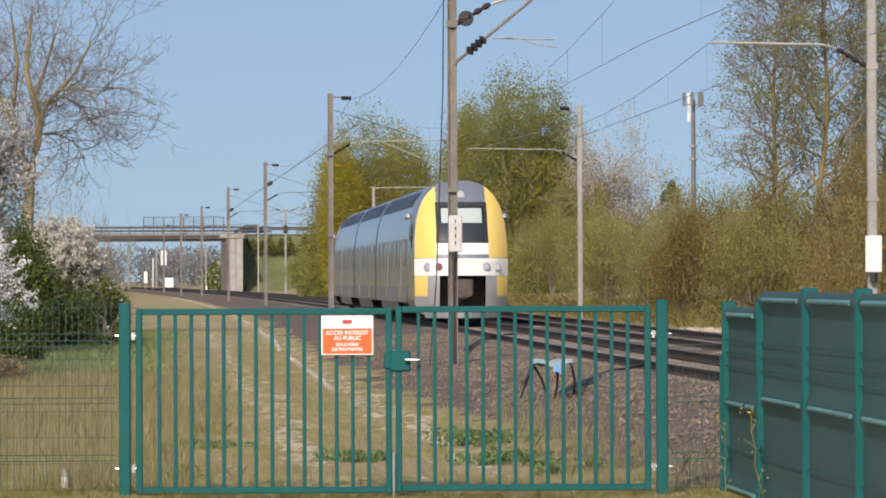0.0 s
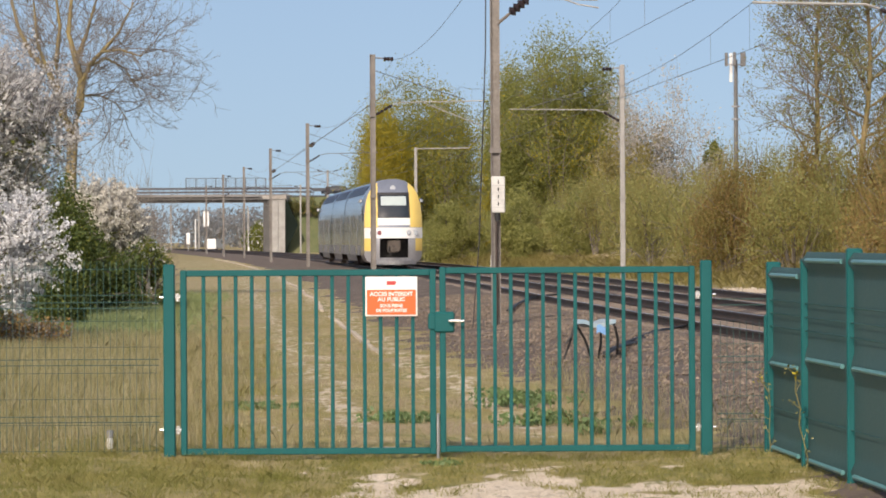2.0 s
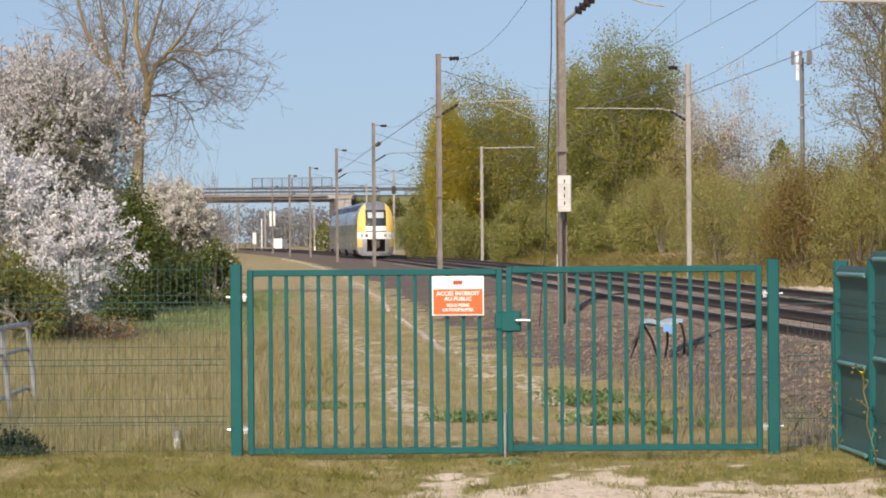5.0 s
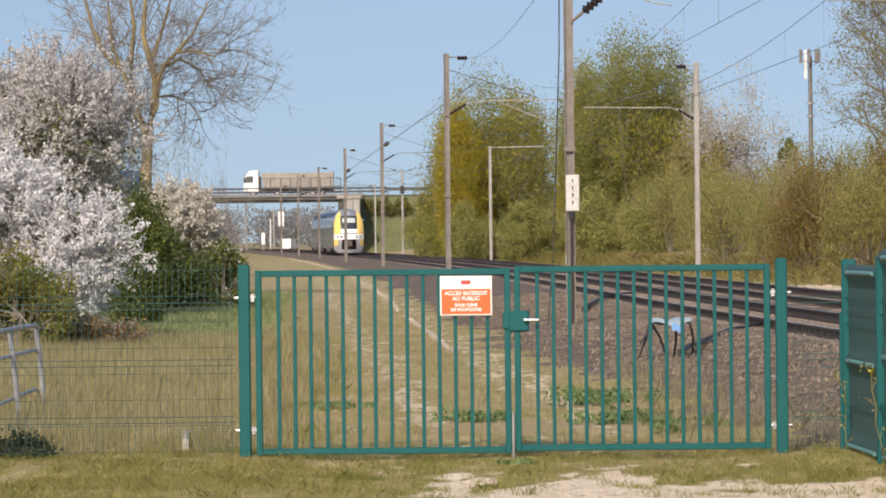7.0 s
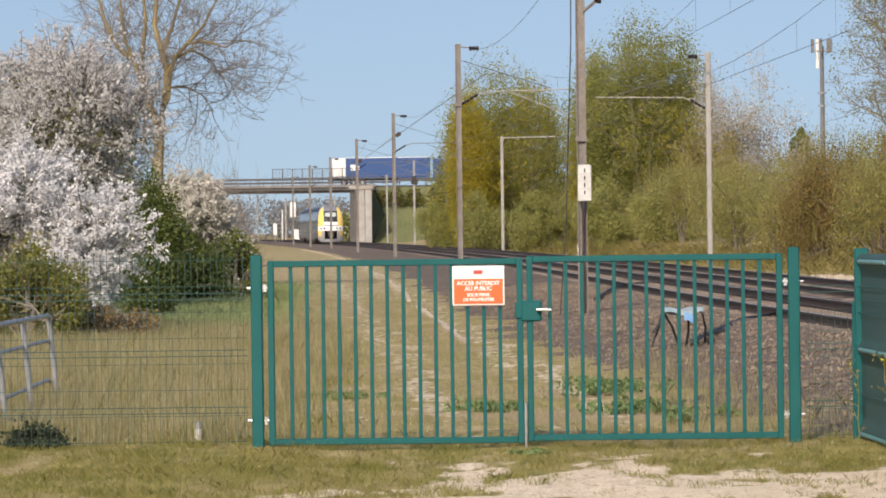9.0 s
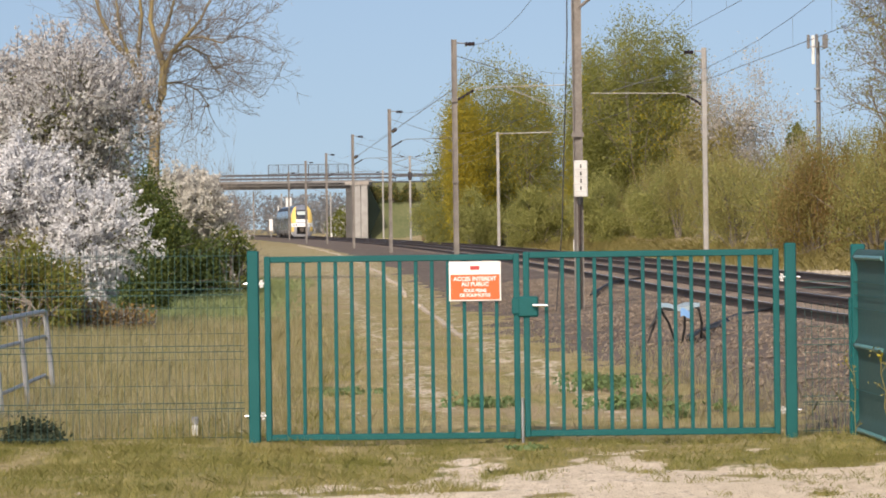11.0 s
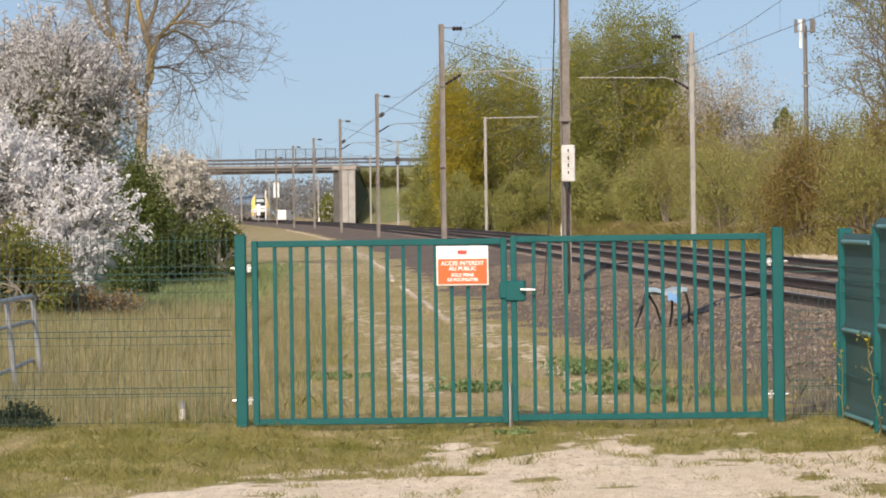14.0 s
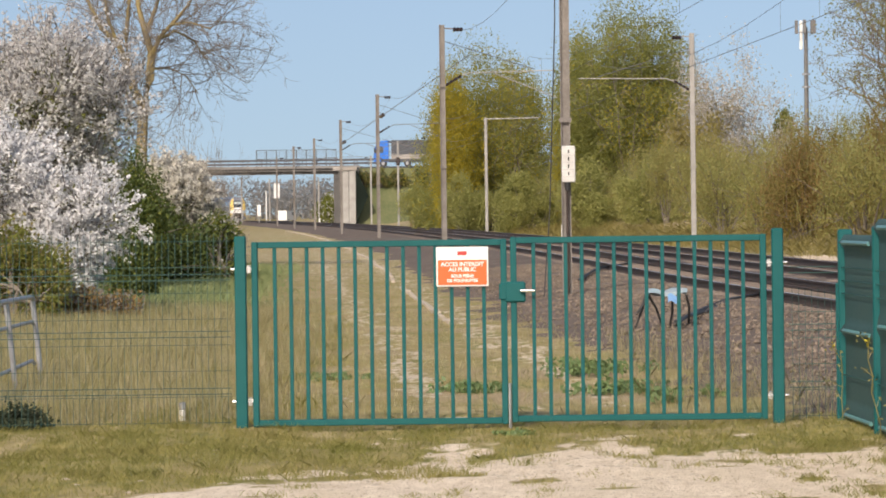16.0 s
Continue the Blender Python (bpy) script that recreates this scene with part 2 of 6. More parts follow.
# ---- mesh helpers ----
class Shape:
    """Collects vertices and faces of one mesh."""

    def __init__(self):
        self.v, self.f = [], []

    def box(self, x0, x1, y0, y1, z0, z1, m=None):
        k = len(self.v)
        pts = [(x, y, z) for z in (z0, z1) for y in (y0, y1) for x in (x0, x1)]
        self.v += [tuple(m @ Vector(p)) for p in pts] if m else pts
        self.f += [tuple(k + i for i in q) for q in ((0, 2, 3, 1), (4, 5, 7, 6), (0, 1, 5, 4), (2, 6, 7, 3), (0, 4, 6, 2), (1, 3, 7, 5))]
        return self

    def bevel_box(self, x0, x1, y0, y1, z0, z1, b):
        """A box with all its upright edges and its rims cut."""
        k = len(self.v)
        ring = lambda c, z: [(x0 + c, y0, z), (x1 - c, y0, z), (x1, y0 + c, z), (x1, y1 - c, z), (x1 - c, y1, z), (x0 + c, y1, z), (x0, y1 - c, z), (x0, y0 + c, z)]
        mx, my = (x0 + x1) / 2, (y0 + y1) / 2
        shrink = lambda pts: [(mx + (x - mx) * (1 - 2 * b / (x1 - x0)), my + (y - my) * (1 - 2 * b / (y1 - y0)), z) for x, y, z in pts]
        for pts in (shrink(ring(b, z0)), ring(b, z0 + b), ring(b, z1 - b), shrink(ring(b, z1))):
            self.v += pts
        for r in range(3):
            for i in range(8):
                j = (i + 1) % 8
                self.f.append((k + r * 8 + i, k + r * 8 + j, k + r * 8 + 8 + j, k + r * 8 + 8 + i))
        self.f += [tuple(k + i for i in range(7, -1, -1)), tuple(k + 24 + i for i in range(8))]
        return self

    def tube(self, pts, radii, n=6, caps=True):
        pts = [Vector(p) for p in pts]
        if isinstance(radii, (int, float)):
            radii = [radii] * len(pts)
        k = len(self.v)
        for i, p in enumerate(pts):
            d = (pts[min(i + 1, len(pts) - 1)] - pts[max(i - 1, 0)]).normalized()
            a = d.orthogonal().normalized() if abs(d.z) > 0.95 else d.cross(Vector((0, 0, 1))).normalized()
            b = d.cross(a)
            for j in range(n):
                w = 2 * math.pi * j / n
                self.v.append(tuple(p + (a * math.cos(w) + b * math.sin(w)) * radii[i]))
        for i in range(len(pts) - 1):
            for j in range(n):
                q = (j + 1) % n
                self.f.append((k + i * n + j, k + i * n + q, k + i * n + n + q, k + i * n + n + j))
        if caps:
            self.f += [tuple(k + j for j in range(n - 1, -1, -1)), tuple(k + (len(pts) - 1) * n + j for j in range(n))]
        return self

    def grid(self, rows):
        """A sheet through rows of points."""
        k, n = len(self.v), len(rows[0])
        for row in rows:
            self.v += [tuple(p) for p in row]
        for i in range(len(rows) - 1):
            for j in range(n - 1):
                a = k + i * n + j
                self.f.append((a, a + 1, a + n + 1, a + n))
        return self

    def poly_prism(self, outline, y0, y1):
        """An outline in x and z drawn out along y."""
        k, n = len(self.v), len(outline)
        self.v += [(x, y0, z) for x, z in outline] + [(x, y1, z) for x, z in outline]
        self.f += [tuple(k + i for i in range(n)), tuple(k + n + i for i in range(n - 1, -1, -1))]
        for i in range(n):
            j = (i + 1) % n
            self.f.append((k + i, k + n + i, k + n + j, k + j))
        return self

    def mesh(self, name, material, smooth=False):
        me = bpy.data.meshes.new(name)
        me.from_pydata(self.v, [], self.f)
        me.materials.append(material)
        if smooth:
            me.shade_smooth()
        me.update()
        return me


def part(name, shape, material, parent=None, label="", smooth=False, m=None):
    """Links a shape (or a ready mesh) as one mesh object under its thing."""
    data = shape.mesh(name, material, smooth) if isinstance(shape, Shape) else shape
    ob = new(name, data)
    if parent:
        ob.parent = parent
    if m:
        ob.matrix_basis = m
    if label:
        tagged(ob, label)
    return ob


def thing(name, m, label, category, group=""):
    ob = new(name)
    ob.empty_display_size = 0.2
    ob.matrix_basis = m
    return tagged(ob, label, category, group)


def cards(name, places, size, material, rng, up=0.0, aspect=1.6, plain=False):
    """Many small folded leaves at the given places, as one mesh; plain ones are single triangles."""
    n = len(places)
    d = rng.normal(size=(n, 3))
    d[:, 2] += up
    d /= np.linalg.norm(d, axis=1)[:, None]
    o = np.cross(d, rng.normal(size=(n, 3)))
    o /= np.linalg.norm(o, axis=1)[:, None] + 1e-9
    bend = np.cross(d, o)
    s = (size * rng.uniform(0.55, 1.4, n))[:, None]
    v = np.stack([places - d * s * aspect / 2, places + o * s / 2 + bend * s * 0.15, places + d * s * aspect / 2, places - o * s / 2 + bend * s * 0.15], 1)
    if plain:
        v = np.stack([places - d * s * aspect / 2 - o * s * 0.3, places + o * s * 0.75, places + d * s * aspect / 2 - o * s * 0.3], 1)
    k = v.shape[1]
    me = bpy.data.meshes.new(name)
    me.vertices.add(k * n)
    me.vertices.foreach_set("co", v.astype(np.float32).ravel())
    me.loops.add(k * n)
    me.loops.foreach_set("vertex_index", np.arange(k * n, dtype=np.int32))
    me.polygons.add(n)
    me.polygons.foreach_set("loop_start", np.arange(0, k * n, k, dtype=np.int32))
    me.materials.append(material)
    me.update(calc_edges=True)
    me.validate()
    return me


def blades(name, places, height, width, material, rng, lean=0.35):
    """Upright grass blades, one bent triangle pair each."""
    n = len(places)
    a = rng.uniform(0, 2 * math.pi, n)
    side = np.stack([np.cos(a), np.sin(a), np.zeros(n)], 1) * (width * rng.uniform(0.6, 1.3, n))[:, None]
    h = height * rng.uniform(0.5, 1.3, n)
    tip = rng.normal(size=(n, 3)) * lean * h[:, None]
    tip[:, 2] = h
    mid = tip * 0.5
    mid[:, 2] = h * 0.6
    v = np.stack([places - side / 2, places + side / 2, places + mid + side / 3, places + tip, places + mid - side / 3], 1).reshape(-1, 3)
    me = bpy.data.meshes.new(name)
    me.vertices.add(5 * n)
    me.vertices.foreach_set("co", v.astype(np.float32).ravel())
    me.loops.add(5 * n)
    me.loops.foreach_set("vertex_index", np.arange(5 * n, dtype=np.int32))
    me.polygons.add(n)
    me.polygons.foreach_set("loop_start", np.arange(0, 5 * n, 5, dtype=np.int32))
    me.materials.append(material)
    me.update(calc_edges=True)
    me.validate()
    return me


# ---- the line: centre of the near track, x by y ----
LINE_Y = [-120, -60, -20, 16, 36, 54, 76, 99, 109, 142, 176, 209, 259, 343, 393, 493, 543, 593, 643, 760, 900]
LINE_X = [26, 16.5, 11.6, 8.6, 6.6, 5.0, 3.75, 2.6, 2.15, 0.15, -2.07, -4.46, -8.3, -15.5, -20.3, -30.6, -35.8, -41.5, -48.1, -68, -100]
_f = np.arange(-120, 900.5, 2.0)
_x = np.interp(_f, LINE_Y, LINE_X)
for _ in range(60):
    _x[1:-1] = (_x[:-2] + 2 * _x[1:-1] + _x[2:]) / 4
RAIL_Z, GAP = 0.32, 3.4


def line_x(y):
    return float(np.interp(y, _f, _x))


def line_point(y, off=0.0, z=0.0):
    """A point beside the near track's centre: off metres to its right."""
    s = (line_x(y + 1) - line_x(y - 1)) / 2
    w = 1 / math.hypot(1, s)
    return Vector((line_x(y) + off * w, y - off * s * w, z))


# ---- ground ----
def smooth(a, b, x):
    t = np.clip((np.asarray(x, float) - a) / (b - a), 0, 1)
    return t * t * (3 - 2 * t)


def lumps(x, y, s, seed):
    """Cheap smooth noise on arrays, about -1 to 1."""
    r = np.random.default_rng(seed)
    out = 0
    for k in range(6):
        a, f, p = r.uniform(0, 6.3), r.uniform(0.6, 2.2) / s, r.uniform(0, 6.3)
        out = out + np.sin((x * math.cos(a) + y * math.sin(a)) * f * 3 + p)
    return out / 3


def ground_z(x, y):
    x, y = np.asarray(x, float), np.asarray(y, float)
    off = x - np.interp(y, _f, _x)
    bank = smooth(GAP + 4.5, GAP + 13, off) * smooth(20, 60, y) * (1 - smooth(420, 470, y)) * 1.3
    near = np.exp(-((x / 40) ** 2)) * smooth(-40, 0, y) * (1 - smooth(90, 160, y))
    return bank + near * (0.025 * lumps(x, y, 2.5, 1) + 0.012 * lumps(x, y, 0.7, 2)) - 0.02


def soil(x, y):
    """How sandy, green, and bare the ground is."""
    n1, n2 = lumps(x, y, 1.6, 5), lumps(x, y, 0.45, 6)
    off = x - np.interp(y, _f, _x)
    n3 = lumps(x, y * 0.4, 0.5, 8) + 0.6 * lumps(x * 1.3, y * 0.5, 0.22, 9)
    sand = smooth(0.7, -0.7, y - 24.8 + 2.3 * np.maximum(0, -x - 0.4) + 0.5 * np.maximum(0, x - 1.7) + 0.5 * n1 + 0.9 * n3) * (1 - 0.95 * smooth(0.75, 1.15, lumps(x, y * 0.4, 0.34, 12) + 0.5 * smooth(1.2, 2.4, x)))
    lane = -0.3 - 0.062 * (y - 28)
    for off in (-0.2, 1.35):
        sand = np.maximum(sand, 0.5 * smooth(0.34, 0.06, np.abs(x - lane - off + 0.25 * n1 * (y > 40)) + 0.10 * n2) * smooth(29, 33, y) * (1 - smooth(150, 200, y)))
    sand = np.maximum(sand, 0.8 * smooth(0.65, 0.95, n1 * 0.5 + n2 * 0.4 - 0.03 * np.abs(y - 29)) * smooth(40, 33, y))
    green = smooth(-0.5, 0.9, 0.7 * n1 + 0.7 * lumps(x * 1.1, y * 0.3, 0.55, 15) + 0.4 * n2 + 0.7 * smooth(30, 26, y) - 0.35)
    fresh = smooth(-2.4, -4.2, x + 0.055 * (y - 40) + 0.5 * n1) * smooth(54, 66, y + 4 * n1)
    bare = smooth(0.1, 0.9, lumps(x, y, 3.0, 7) + 0.5 * n2) * smooth(27, 30, y)
    return np.stack([np.maximum(sand, 0.34 * smooth(70, 100, y) * smooth(-16, -11, off) * (1 - smooth(300, 400, y))), green, bare, fresh * (1 - smooth(108, 126, y))], -1)


def ground_material():
    m = bpy.data.materials.new("meadow_and_dust")
    m.use_nodes = True
    n, ln = m.node_tree.nodes, m.node_tree.links
    bsdf = n["Principled BSDF"]
    bsdf.inputs["Roughness"].default_value = 0.95
    at = n.new("ShaderNodeAttribute")
    at.attribute_name = "soil"
    parts = n.new("ShaderNodeSeparateColor")
    ln.new(at.outputs["Color"], parts.inputs[0])
    tc = n.new("ShaderNodeTexCoord")
    squeeze = n.new("ShaderNodeMapping")
    squeeze.inputs["Scale"].default_value = (1.0, 0.3, 1.0)
    ln.new(tc.outputs["Object"], squeeze.inputs["Vector"])
    noises = []
    for s in (1.3, 11.0, 55.0):
        t = n.new("ShaderNodeTexNoise")
        t.inputs["Scale"].default_value, t.inputs["Detail"].default_value = s, 4
        ln.new(squeeze.outputs[0], t.inputs["Vector"])
        noises.append(t.outputs["Fac"])

    def blend(fac, a, b):
        k = n.new("ShaderNodeMix")
        k.data_type = "RGBA"
        ln.new(fac, k.inputs["Factor"])
        for slot, c in (("A", a), ("B", b)):
            if isinstance(c, tuple):
                k.inputs[slot].default_value = (*c, 1)
            else:
                ln.new(c, k.inputs[slot])
        return k.outputs["Result"]

    def spread(value, lo, hi):
        k = n.new("ShaderNodeMapRange")
        k.inputs["From Min"].default_value, k.inputs["From Max"].default_value = lo, hi
        ln.new(value, k.inputs["Value"])
        return k.outputs[0]

    straw = blend(spread(noises[1], 0.35, 0.65), (0.23, 0.175, 0.07), (0.44, 0.35, 0.175))
    straw = blend(spread(noises[0], 0.4, 0.62), straw, (0.25, 0.2, 0.06))
    grass = blend(spread(noises[1], 0.35, 0.65), (0.16, 0.155, 0.038), (0.33, 0.27, 0.09))
    dust = blend(spread(noises[1], 0.35, 0.68), (0.73, 0.62, 0.475), (0.57, 0.465, 0.335))
    dust = blend(spread(noises[0], 0.5, 0.72), dust, (0.6, 0.5, 0.36))
    dust = blend(spread(noises[2], 0.55, 0.7), dust, (0.36, 0.27, 0.17))
    earth = blend(spread(noises[2], 0.4, 0.65), (0.25, 0.185, 0.085), (0.43, 0.33, 0.19))
    c = blend(parts.outputs["Blue"], straw, earth)
    c = blend(parts.outputs["Green"], c, grass)
    c = blend(at.outputs["Alpha"], c, blend(spread(noises[1], 0.35, 0.65), (0.155, 0.2, 0.065), (0.235, 0.24, 0.1)))
    edge = n.new("ShaderNodeMath")
    edge.operation = "MULTIPLY_ADD"
    ln.new(noises[1], edge.inputs[0])
    edge.inputs[1].default_value = 1.3
    ln.new(parts.outputs["Red"], edge.inputs[2])
    c = blend(spread(edge.outputs[0], 1.0, 1.3), c, dust)
    ln.new(c, bsdf.inputs["Base Color"])
    bp = n.new("ShaderNodeBump")
    bp.inputs["Strength"].default_value, bp.inputs["Distance"].default_value = 0.6, 0.03
    ln.new(noises[2], bp.inputs["Height"])
    ln.new(bp.outputs[0], bsdf.inputs["Normal"])
    return m


def build_ground():
    xs = np.concatenate([[-4000, -2000, -900, -400, -200, -100, -60, -40, -28, -20, -15, -12], np.arange(-10, 6.01, 0.16), [6.5, 7.5, 9, 11, 13, 15, 18, 22, 28, 40, 60, 100, 200, 400, 900, 2000, 4000]])
    ys = np.concatenate([[-900, -300, -100, -40, -10, 5, 12, 16], np.arange(18, 60, 0.16), np.arange(60, 140, 0.6), np.arange(140, 480, 5), [500, 560, 640, 760, 900, 1200, 1700, 2500, 4500]])
    X, Y = np.meshgrid(xs, ys)
    Z = ground_z(X, Y)
    n, k = X.shape
    me = bpy.data.meshes.new("ground")
    v = np.stack([X, Y, Z], -1).reshape(-1, 3).astype(np.float32)
    i = (np.arange(n - 1)[:, None] * k + np.arange(k - 1)).ravel()
    q = np.stack([i, i + 1, i + k + 1, i + k], 1).astype(np.int32)
    me.vertices.add(len(v))
    me.vertices.foreach_set("co", v.ravel())
    me.loops.add(q.size)
    me.loops.foreach_set("vertex_index", q.ravel())
    me.polygons.add(len(q))
    me.polygons.foreach_set("loop_start", np.arange(0, q.size, 4, dtype=np.int32))
    me.update(calc_edges=True)
    col = me.color_attributes.new("soil", "FLOAT_COLOR", "POINT")
    col.data.foreach_set("color", soil(X, Y).reshape(-1).astype(np.float32))
    me.materials.append(ground_material())
    me.shade_smooth()
    tagged(new("ground", me), "dry spring grass with a sandy vehicle track", "ground", kind="structure")


build_ground()


# ---- railway ----
def build_railway():
    bed_offs = [(-5.6, -0.06), (-4.2, 0.05), (-3.0, 0.14), (-2.1, 0.20), (-1.3, 0.17), (0, 0.14), (1.3, 0.17), (GAP / 2, 0.16), (GAP - 1.3, 0.17), (GAP, 0.14), (GAP + 1.3, 0.17), (GAP + 2.1, 0.2), (GAP + 3.0, 0.1), (GAP + 4.0, -0.06)]
    fine = []
    for a, b in zip(bed_offs[:-1], bed_offs[1:]):
        fine += [(a[0] + (b[0] - a[0]) * k / 3, a[1] + (b[1] - a[1]) * k / 3) for k in range(3)]
    fine.append(bed_offs[-1])
    ys = [-100, -60, -30, 0] + list(np.arange(20, 110, 0.5)) + list(np.arange(110, 300, 2.5)) + list(np.arange(300, 880, 10))
    rng = np.random.default_rng(3)
    bed = Shape()
    bed.grid([[line_point(y, o + (0.25 * math.sin(y * 0.9) + 0.2 * math.sin(y * 2.3) if k == 0 else 0), z + (rng.normal() * 0.018 if 0 < k < len(fine) - 1 else 0)) for k, (o, z) in enumerate(fine)] for y in ys])
    ballast = tagged(part("ballast_bed", bed, BALLAST, smooth=True), "brown crushed stone ballast under the tracks", "ballast", kind="structure")
    profile = [(-0.07, -0.15), (-0.065, -0.135), (-0.012, -0.12), (-0.012, -0.04), (-0.036, -0.03), (-0.036, -0.006), (-0.028, 0), (0.028, 0), (0.036, -0.006), (0.036, -0.03), (0.012, -0.04), (0.012, -0.12), (0.065, -0.135), (0.07, -0.15)]
    rail_ys = [-100, -50, 0] + list(np.arange(20, 300, 4.0)) + list(np.arange(300, 880, 15))
    for t in (0, 1):
        base = thing("railway_track", pose(0, 0, 0), "ballasted railway track with rusty steel rails", "railway track", "tracks of the line")
        base["kind"] = "structure"
        for side in (-1, 1):
            o = t * GAP + side * 0.7525
            rail = Shape()
            rail.grid([[line_point(y, o + px, RAIL_Z + (0.03 if side > 0 else 0) + pz) for px, pz in profile] for y in rail_ys])
            r = part("rail", rail, RAIL, base)
            head = Shape()
            head.grid([[line_point(y, o + px, RAIL_Z + (0.03 if side > 0 else 0) + 0.002) for px in (-0.026, 0.026)] for y in rail_ys])
            part("rail_head", head, RAIL_TOP, r, "polished running surface")
        slab = Shape().bevel_box(-1.2, 1.2, -0.13, 0.13, -0.20, 0.0, 0.03).mesh("sleeper", SLEEPER)
        far = Shape()
        y, count = 32.0, 0
        while y < 420:
            p = line_point(y, t * GAP, RAIL_Z - 0.145)
            turn = math.atan2(line_x(y - 1) - line_x(y + 1), 2)
            if count < 150:
                ob = part("sleeper", slab, None, base)
                ob.matrix_basis = Matrix.Translation(p) @ Matrix.Rotation(turn, 4, "Z")
            else:
                far.box(-1.2, 1.2, -0.13, 0.13, -0.18, 0.0, Matrix.Translation(p) @ Matrix.Rotation(turn, 4, "Z"))
            count += 1
            y += 0.6
        tagged(part("far_sleepers", far, SLEEPER, base), kind="stuff")
    # loose stones on the shoulder
    n = 13000
    yy = rng.uniform(27, 95, n)
    oo = -5.2 + rng.beta(2.2, 2.2, n) * 4.6
    oz = np.interp(oo, [o for o, z in bed_offs], [z for o, z in bed_offs])
    pts = np.array([line_point(a, b) for a, b in zip(yy, oo)])
    pts[:, 2] = oz + 0.012
    stones = Shape()
    for p, s in zip(pts, rng.uniform(0.012, 0.032, n)):
        k = len(stones.v)
        j = rng.uniform(0.6, 1.3, 6) * s
        x, y, z = p
        stones.v += [(x + j[0], y, z), (x, y + j[1], z), (x - j[2], y, z), (x, y - j[3], z), (x, y, z + j[4]), (x, y, z - j[5])]
        stones.f += [tuple(k + i for i in q) for q in ((0, 1, 4), (1, 2, 4), (2, 3, 4), (3, 0, 4), (1, 0, 5), (2, 1, 5), (3, 2, 5), (0, 3, 5))]
    tagged(part("ballast_stones", stones, STONE), "loose brown ballast stones beside the track", "stones", kind="stuff")
    # pale chips on the dusty lane and beyond the far track
    chips = Shape()
    for _ in range(1600):
        p = line_point(rng.uniform(55, 110), GAP + rng.uniform(2.4, 4.2))
        s = rng.uniform(0.03, 0.08)
        k = len(chips.v)
        chips.v += [(p.x + s, p.y, 0.05), (p.x, p.y + s, 0.05), (p.x - s, p.y, 0.05), (p.x, p.y - s, 0.05), (p.x, p.y, 0.1 + s)]
        chips.f += [tuple(k + i for i in q) for q in ((0, 1, 4), (1, 2, 4), (2, 3, 4), (3, 0, 4))]
    for _ in range(1500):
        x, y = rng.uniform(-3.4, 3.6), rng.uniform(21.5, 44)
        if soil(np.array(x), np.array(y))[0] < 0.2 and rng.random() < 0.93:
            continue
        s, z = rng.uniform(0.012, 0.04), float(ground_z(x, y))
        k = len(chips.v)
        chips.v += [(x + s, y, z), (x, y + s, z), (x - s, y, z), (x, y - s, z), (x, y, z + s * 0.35)]
        chips.f += [tuple(k + i for i in q) for q in ((0, 1, 4), (1, 2, 4), (2, 3, 4), (3, 0, 4))]
    tagged(part("pale_pebbles", chips, CHALK), "pale stone chips scattered on the dusty lane", "pebbles", kind="stuff")


build_railway()

def build_trough():
    """Concrete cable trough along the line: loose lids, some sunk in the grass."""
    rng = np.random.default_rng(31)
    t = thing("cable_trough", pose(0, 0, 0), "pale concrete cable trough lids beside the line", "cable trough")
    t["kind"] = "structure"
    lid = Shape().bevel_box(-0.045, 0.045, -0.49, 0.49, -0.06, 0.03, 0.012).mesh("lid", CHALK)
    far = Shape()
    y = 54.0
    while y < 330:
        p = line_point(y, -6.0 + 0.05 * math.sin(y * 0.21), 0.0)
        turn = math.atan2(line_x(y - 1) - line_x(y + 1), 2)
        z = float(ground_z(p.x, p.y)) + 0.02 + rng.normal() * 0.012 - 0.07 * (math.sin(y * 0.17) + math.sin(y * 0.41) > 1.1)
        m = Matrix.Translation((p.x, p.y, z)) @ Matrix.Rotation(turn + rng.normal() * 0.02, 4, "Z")
        if y < 170:
            part("lid", lid, None, t, m=m)
        else:
            far.box(-0.07, 0.07, -0.49, 0.49, -0.06, 0.04, m)
        y += 1.0
    tagged(part("far_lids", far, CHALK, t), kind="stuff")


build_trough()

# ---- gate and fences ----
GATE_Y = 27.6


